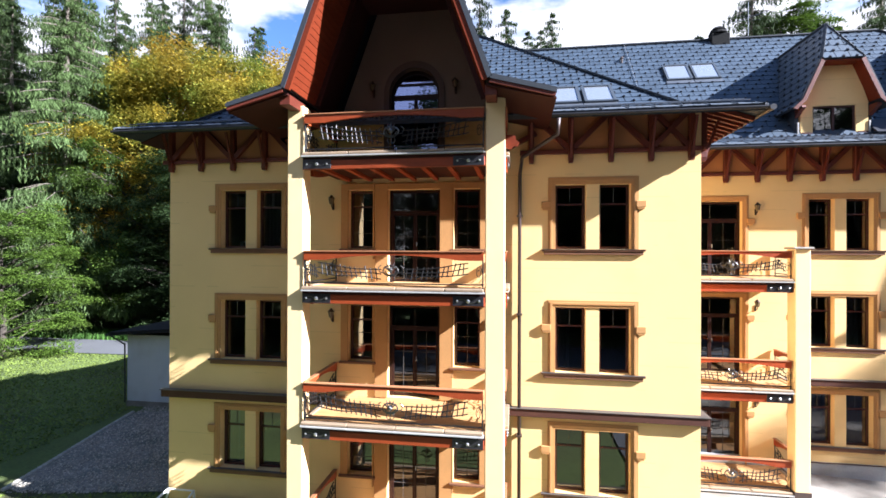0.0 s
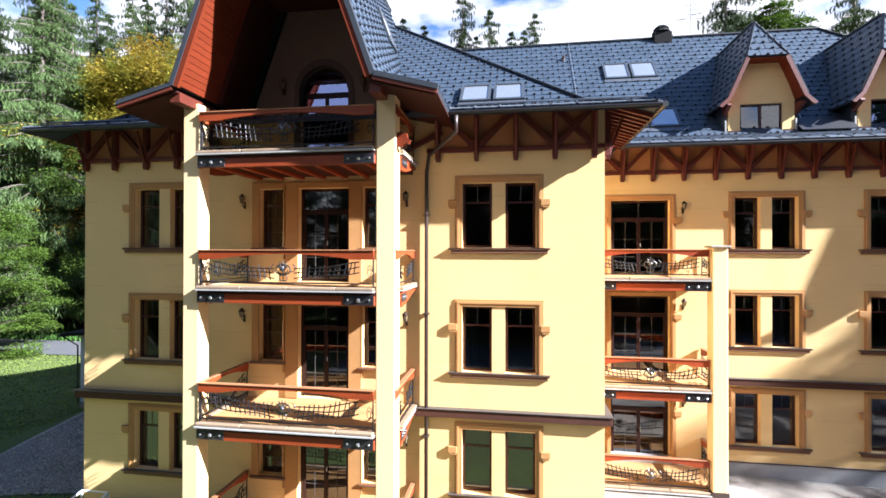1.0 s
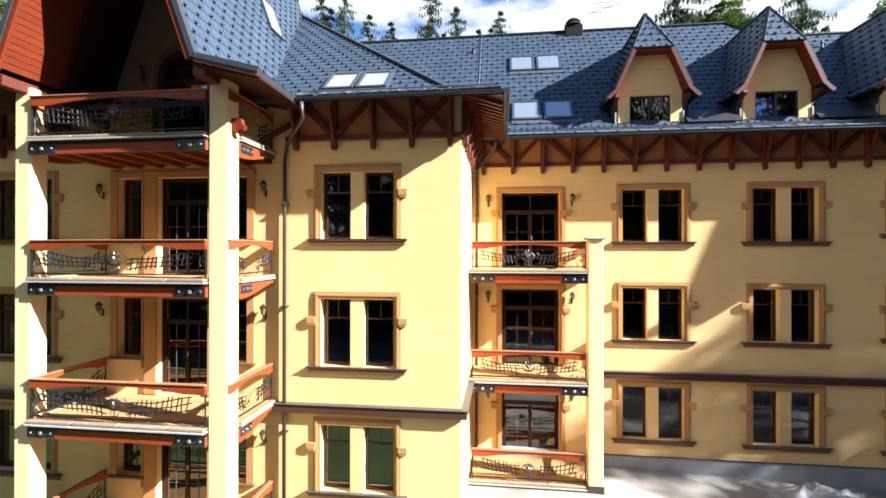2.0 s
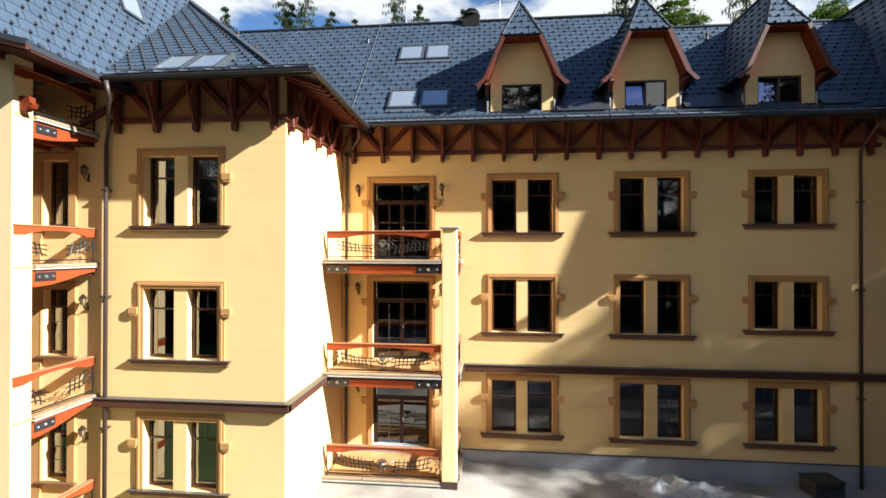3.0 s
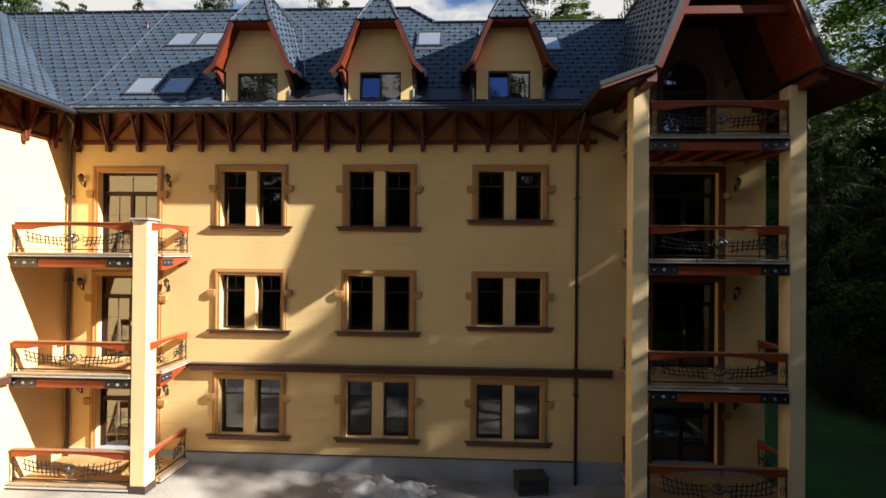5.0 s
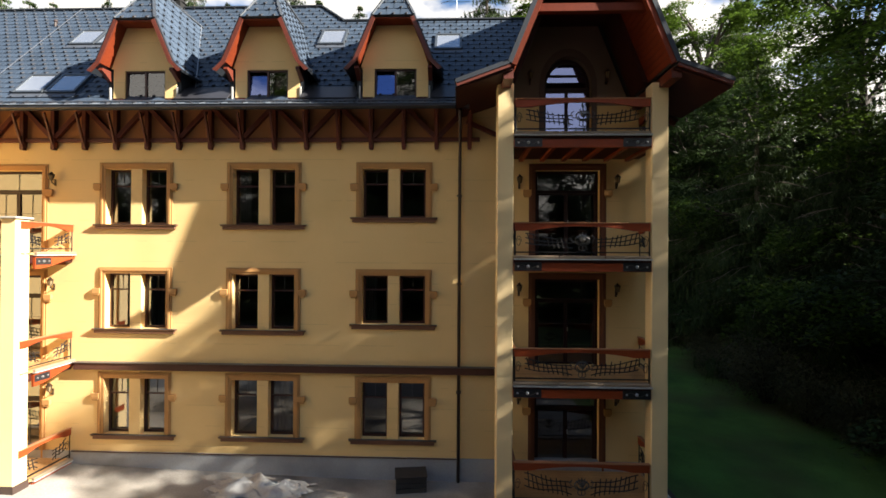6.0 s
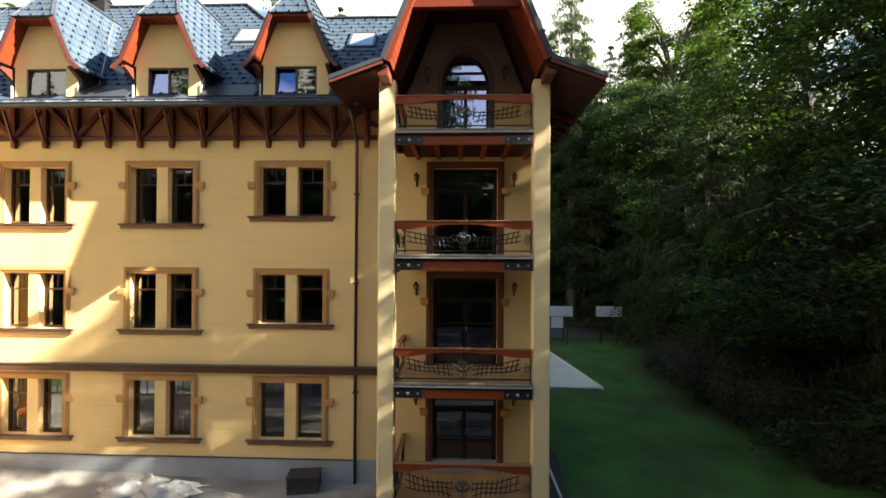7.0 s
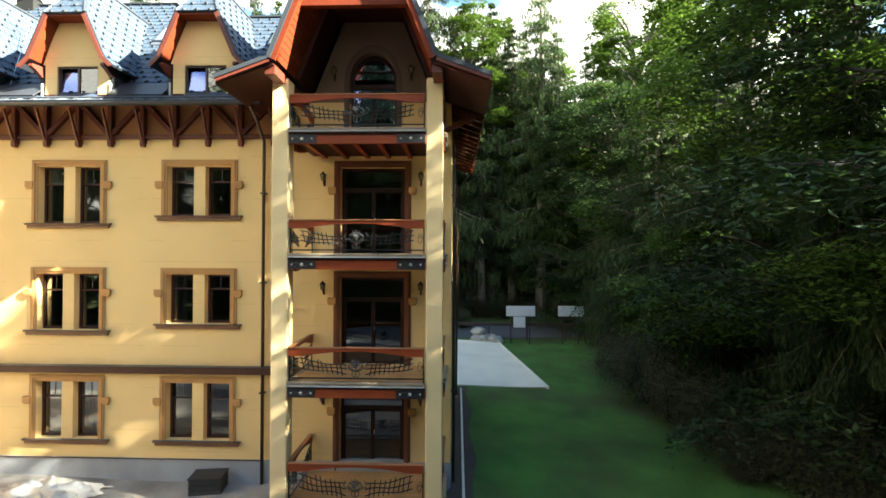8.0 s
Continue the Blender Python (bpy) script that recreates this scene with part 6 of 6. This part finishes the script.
def broadleaf(h, r, seed, label, mat, leaf=0.46, count=13000, low=0.12, loose=0.06):
    """Limbs, twigs on every limb, and a fan of leaves on every twig, in storeys with gaps between them."""
    rnd = random.Random(seed)
    ob = thing("broadleaf_tree", label, "tree")
    bm = bmesh.new()
    tube(bm, [(0, 0, -1.5), (0.1, 0.05, h * 0.2), (-0.05, 0.1, h * 0.45), (0, 0, h * 0.8)], 0.2, 8, [h * 0.022, h * 0.017, h * 0.011, 0.03])
    twigs = []
    for k in range(30):
        top = h * (low + (0.97 - low) * ((k + rnd.random()) / 30) ** 0.9)
        z0 = max(h * low * 0.6, min(h * 0.74, top - h * rnd.uniform(0.05, 0.2)))
        a = k * 2.4 + rnd.uniform(-0.5, 0.5)
        out = Vector((math.cos(a), math.sin(a), 0))
        f = (top / h - low) / (1 - low)
        reach = r * (math.sin(math.pi * min(0.97, max(0.12, 0.24 + 0.72 * f))) ** 0.65) * rnd.uniform(0.68, 1.08)
        end = out * reach + Vector((0, 0, top))
        mid = out * reach * 0.5 + Vector((0, 0, z0 + (top - z0) * 0.7))
        tube(bm, [(0, 0, z0), tuple(mid), tuple(end)], 0.1, 6, [h * 0.007, h * 0.004, 0.02])
        for j in range(9):
            u = rnd.uniform(0.1, 1.0)
            base = mid.lerp(end, u)
            turn = rnd.uniform(-1.25, 1.25)
            way = Vector((math.cos(a + turn), math.sin(a + turn), rnd.uniform(-0.1, 0.3)))
            p = base + way * r * rnd.uniform(0.08, 0.26) + Vector((0, 0, rnd.gauss(0, 0.05) * r))
            twigs.append((p, way, r * rnd.uniform(0.15, 0.26)))
            tube(bm, [tuple(base), tuple(p)], 0.03, 4, [0.035, 0.012])
    verts, faces = [], []
    for p, way, size in twigs:
        spray(verts, faces, p, way, size * 1.7, max(6, int(count / len(twigs) * rnd.uniform(0.6, 1.4))), leaf, rnd, loose)
    part("trunk", bm, BARK, ob)
    cr = new("crown", mesh_from("crown", verts, faces, mat))
    cr.parent = ob
    return ob


def shrub(h, r, seed, label, mat, leaf=0.2, count=1400):
    rnd = random.Random(seed)
    ob = thing("shrub", label, "shrub")
    bm = bmesh.new()
    verts, faces = [], []
    for k in range(14):
        a, u = rnd.uniform(0, 6.283), rnd.uniform(0.2, 1)
        end = Vector((math.cos(a) * r * u, math.sin(a) * r * u, h * rnd.uniform(0.5, 1.0) * (1.15 - 0.5 * u)))
        tube(bm, [(0, 0, -0.3), tuple(end * 0.5 + Vector((0, 0, h * 0.12))), tuple(end)], 0.02, 4, [0.03, 0.02, 0.008])
        for i in range(count // 14):
            p = end * rnd.uniform(0.35, 1.08) + Vector((rnd.gauss(0, 1), rnd.gauss(0, 1), rnd.gauss(0, 0.8))) * r * 0.2
            p.z = max(p.z, 0.05)
            clump(verts, faces, p, leaf, rnd, 0.7, 0.1)
    part("trunk", bm, BARK, ob)
    cr = new("foliage", mesh_from("foliage", verts, faces, mat))
    cr.parent = ob
    return ob


S = [spruce(30, 1, "tall green spruce with drooping boughs, needles lightened as if sunlit", 0.225, 0.05, NEEDLES), spruce(25, 2, "dark green spruce with drooping boughs", 0.225, 0.05), spruce(34, 3, "tall slender spruce with a long bare trunk", 0.13, 0.24), spruce(33, 4, "tall spruce with hanging boughs and a pale trunk, needles lightened as if sunlit", 0.15, 0.2, NEEDLES)]
B = [broadleaf(17, 6.0, 5, "broadleaf tree in full green leaf", LEAVES, 0.34, 26000), broadleaf(22, 6.6, 6, "tall broadleaf tree in green leaf", LEAVES, 0.25, 52000, 0.08, 0.16),
     broadleaf(17, 6.0, 7, "broadleaf tree in yellow autumn leaf", GOLD, 0.22, 75000, 0.26, 0.15), broadleaf(13, 5.4, 8, "leafy low-branched tree by the lane", LEAVES, 0.21, 52000, 0.04),
     broadleaf(19, 6.2, 9, "broadleaf tree at the lawn's edge, leaves darkened for shade", SHADELEAF, 0.23, 46000, 0.05), broadleaf(20, 6.2, 13, "broadleaf tree with sunlit upper leaves", LEAVES, 0.24, 46000, 0.05), broadleaf(26, 4.3, 14, "slim tall broadleaf tree with sunlit leaves", LEAVES, 0.24, 46000, 0.38)]
H = [shrub(2.2, 1.6, 11, "dense dull green shrub at the wood's edge", SCRUB, 0.10, 8000), shrub(1.3, 1.2, 12, "low dull green shrub at the wood's edge", SCRUB, 0.08, 6000)]
used = set()


def plant(proto, x, y, turn=0.0, size=1.0, sink=0.0):
    m = pose(x, y, ground_z(x, y) - sink, 0, 0, turn)
    if proto.name in used:
        ob = copy_thing(proto, m)
    else:
        used.add(proto.name)
        ob = proto
        ob.matrix_basis = m
    ob.scale = (size, size, size * (0.94 + 0.12 * ((x * 7.3 + y * 3.1) % 1)))
    return ob


rnd = random.Random(21)
# wood on the slope behind the lane, from left to right
for x, y, k, s in ((-100, 48, 0, 1.3), (-92, 44, 0, 1.2), (-86, 50, 1, 1.4), (-80, 44, 0, 1.5), (-75, 50, 2, 1.4), (-70, 44, 0, 1.45), (-66, 52, 0, 1.5), (-56, 42, 0, 1.42), (-66, 44.5, 1, 1.55), (-58, 56, 0, 1.45), (-65.5, 58, 0, 1.4), (-68.5, 63, 2, 1.25), (-58.5, 63, 1, 1.85), (-54, 63, 0, 1.62), (-73, 50, 1, 1.7), (-84, 58, 0, 1.5), (-78, 60, 1, 1.7), (-72, 58, 0, 1.5), (-61, 50, 1, 1.5), (-64, 66, 1, 1.7), (-56, 68, 0, 1.4), (-68, 70, 2, 1.3), (-50, 70, 2, 1.2),
                   (-52, 62, 1, 1.6), (-47, 63, 0, 1.3), (-41, 66, 1, 1.3), (-37, 64, 1, 1.55), (-31, 70, 1, 1.62), (-28.5, 67, 1, 1.50), (-26, 66, 1, 1.55), (-23.8, 71, 1, 1.52), (-21, 74, 1, 1.52), (-14.5, 73, 1, 1.66), (-12.6, 76, 1, 1.33), (-10.3, 72, 1, 1.58), (-6.9, 75, 1, 1.42), (-5.0, 73, 1, 1.3), (-3.5, 70, 1, 1.44), (2.4, 74, 1, 1.1), (9.0, 48.5, 1, 1.2), (11.2, 52, 1, 1.02),
                   (14.0, 48.5, 1, 1.5), (20.5, 51.5, 1, 1.32), (22.8, 55, 1, 1.2), (19.4, 49.2, 2, 0.85), (22.6, 50.4, 2, 0.9), (27.4, 52, 2, 0.9), (16.6, 53, 2, 0.9), (24.2, 53.5, 2, 0.88), (21.3, 58, 2, 0.95), (25.2, 48.6, 3, 1.12), (33.5, 63, 1, 1.12), (31.6, 62, 1, 1.0), (36, 62, 0, 1.1), (42, 54, 1, 1.2), (34, 52, 1, 1.0), (28.2, 66, 1, 1.0)):
    plant(S[k], x, y, rnd.uniform(0, 360), s)
# those from (-37.5, 41) to (-24, 42) are hidden, added to cast shade
for x, y, k, s in ((-51.5, 53, 2, 1.85), (-47, 54, 2, 1.95), (-41, 52, 2, 1.65), (-35, 53, 2, 1.5), (-66, 60, 4, 1.3), (-29, 50, 0, 1.3), (-37, 60, 2, 1.75), (-50, 46, 1, 1.05), (-56.5, 47, 4, 1.0), (-62.5, 45, 4, 1.0), (-53, 44, 4, 0.85), (-45, 43, 4, 0.8), (-37.5, 41, 4, 1.1), (-33, 40, 4, 1.05), (-28, 39.6, 1, 0.72), (-24, 42, 1, 0.78), (-41.5, 44, 4, 1.05),
                   (-36, 45.5, 4, 0.75), (-22, 54, 1, 1.1), (5, 64, 0, 1.2), (9.5, 62, 1, 1.1), (14, 66, 0, 1.3), (18.2, 51, 6, 1.2), (16.5, 60, 6, 1.1), (-72, 43, 1, 0.9), (31.5, 50, 1, 0.9)):
    plant(B[k], x, y, rnd.uniform(0, 360), s)
plant(B[3], -49.5, 30.5, 40, 1.0)
plant(B[3], -56, 27.5, 160, 1.1)
# darker depth of the wood
for i in range(34):
    plant(S[i % 3], -112 + 5.0 * i + rnd.uniform(-1.5, 1.5), 92 + rnd.uniform(-5, 8), rnd.uniform(0, 360), rnd.uniform(0.75, 0.95))
# wood on the right, close to the lawn; its back rows are added to shade it
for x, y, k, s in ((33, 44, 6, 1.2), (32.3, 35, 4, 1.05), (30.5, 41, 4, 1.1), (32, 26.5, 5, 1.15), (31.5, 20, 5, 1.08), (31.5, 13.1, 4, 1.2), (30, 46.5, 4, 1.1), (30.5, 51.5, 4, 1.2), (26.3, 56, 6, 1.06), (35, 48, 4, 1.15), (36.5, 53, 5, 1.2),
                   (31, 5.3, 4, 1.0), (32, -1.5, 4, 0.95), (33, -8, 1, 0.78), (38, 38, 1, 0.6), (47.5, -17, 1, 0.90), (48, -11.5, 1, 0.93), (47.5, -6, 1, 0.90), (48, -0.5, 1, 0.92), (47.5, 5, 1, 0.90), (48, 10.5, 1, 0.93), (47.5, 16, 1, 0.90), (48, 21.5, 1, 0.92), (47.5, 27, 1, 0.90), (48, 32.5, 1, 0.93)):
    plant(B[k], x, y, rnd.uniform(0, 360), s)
# the spruces at (31.2, 11.6) and (33.5, 12.0) are added to shade the right tower
for x, y, k, s in ((40, 44, 0, 0.6), (36.5, 45, 0, 1.0), (38.5, 51, 0, 1.1), (36, 57, 0, 0.95), (33, 37, 1, 0.9), (33.5, 30, 1, 0.95), (33.5, 23.5, 1, 0.95), (34, 16, 1, 0.9), (31.2, 11.6, 1, 1.02), (33.5, 12.0, 1, 0.95), (28.6, 29.5, 1, 0.8), (29.6, 38, 1, 0.8), (28.4, 23, 1, 0.62), (29, 16.5, 1, 0.6),
                   (37, 40, 1, 0.53), (37.5, 36, 1, 0.48), (37, 32, 1, 0.51), (37.5, 28, 1, 0.48), (37, 24, 1, 0.53), (37, 20, 1, 0.50), (36.5, 16, 1, 0.53), (37, 12, 1, 0.48), (37, 8, 1, 0.51), (37, 4, 1, 0.48), (37, 0, 1, 0.51), (37, -4, 1, 0.48), (44, -18, 1, 0.71), (45, -13.5, 1, 0.74), (44, -9, 1, 0.72), (44.5, -5, 1, 0.69), (44, -0.5, 1, 0.74), (45, 3.5, 1, 0.72), (44, 7.5, 1, 0.74), (44.5, 12, 1, 0.71), (44, 16, 1, 0.73), (44.5, 20.5, 1, 0.72), (44, 25, 1, 0.74), (44.5, 29.5, 1, 0.71), (44, 34, 1, 0.73), (44, 39, 1, 0.72), (40, 47, 0, 0.8), (46, 45, 0, 0.8), (47, 51, 0, 0.85)):
    plant(S[k], x, y, rnd.uniform(0, 360), s)
# unseen spruces added past the wing's outer side, to block sky and darken it
for x, y, s in ((-33, -18, 0.95), (-35, -12, 1.0), (-33.5, -6, 0.92), (-36, -0.5, 1.02), (-34, 5, 0.95), (-38, 10, 1.0), (-41, 15, 0.95), (-40, -9, 1.05), (-42, 3, 1.05)):
    plant(S[1], x, y, rnd.uniform(0, 360), s)
# unseen wood that faces the house, for reflections; sized and darkened to cut fill light
for i in range(38):
    x = -74 + 3.2 * i + rnd.uniform(-1, 1)
    tall = (21 if -36 < x < -16 else 20 if 16 < x < 31 else 31 if x < 4 else 44) * rnd.uniform(0.92, 1.06)
    proto, full = (S[1], 25) if x > 0 else ((S[0], 30), (S[1], 25), (S[2], 34))[i % 3] if i % 4 else (B[1], 22)
    plant(proto, x, -20 - 6 * (i % 2) - rnd.uniform(0, 4), rnd.uniform(0, 360), tall / full)
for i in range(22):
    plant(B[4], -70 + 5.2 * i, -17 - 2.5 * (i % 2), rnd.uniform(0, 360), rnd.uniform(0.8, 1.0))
# undergrowth
for i in range(46):
    y = 13 + 0.62 * i
    plant(H[i % 2], 27.0 + (1.8 if y > 32 else 0) + 1.1 * math.sin(i * 1.7) + 0.02 * (y - 26) ** 2 * 0.2 + rnd.uniform(-0.5, 1.8), y, rnd.uniform(0, 360), rnd.uniform(0.8, 1.5))
for i in range(30):
    y = 8 + 0.55 * i
    plant(H[1], rnd.uniform(25.6, 28.6), y, rnd.uniform(0, 360), rnd.uniform(0.4, 0.95))
for i in range(40):
    x = -84 + 2.6 * i
    plant(H[i % 2], x, 41.5 + rnd.uniform(0, 5), rnd.uniform(0, 360), rnd.uniform(0.7, 1.4))
for i in range(16):
    plant(H[i % 2], 16 + 1.4 * i, 47.5 + rnd.uniform(0, 3), rnd.uniform(0, 360), rnd.uniform(0.8, 1.3))


# ---- grass ----
def grass(name, count, area, label, tall, mat):
    rnd = random.Random(count)
    verts, faces = [], []
    while len(faces) < count:
        x, y = area(rnd)
        if x is None:
            continue
        z = ground_z(x, y)
        a, h = rnd.uniform(0, 6.283), tall * rnd.uniform(0.5, 1.3)
        dx, dy = math.cos(a) * 0.07, math.sin(a) * 0.07
        b = len(verts)
        verts += [(x - dx, y - dy, z - 0.01), (x + dx, y + dy, z - 0.01), (x + dy * 1.5 + rnd.uniform(-0.05, 0.05), y - dx * 1.5, z + h)]
        faces.append((b, b + 1, b + 2))
    ob = new(name, mesh_from(name, verts, faces, mat))
    tagged(ob, label, "grass", kind="stuff")


grass("grass", 26000, lambda r: ((lambda x, y: (x, y) if x > 21.9 or y < 26 else (None, None))(r.uniform(17.2, 29), r.uniform(9, 38))), "short green lawn on the shaded side", 0.04, LAWNBLADE)
grass("grass", 80000, lambda r: ((lambda x, y: (x, y) if (x < -29.2 or y < 12.6 or (y > 27.5)) and abs(y - road_y(x)) > 2.7 else (None, None))(r.uniform(-66, -20), r.uniform(8, 43))), "sunlit rough grass beside the lane", 0.07, GRASS)
grass("weeds", 9000, lambda r: (lambda x: (x, road_y(x) + r.uniform(2.8, 6.5)))(r.uniform(-72, -40)), "tall sunlit weeds on the bank behind the lane", 0.5, LAWNBLADE)
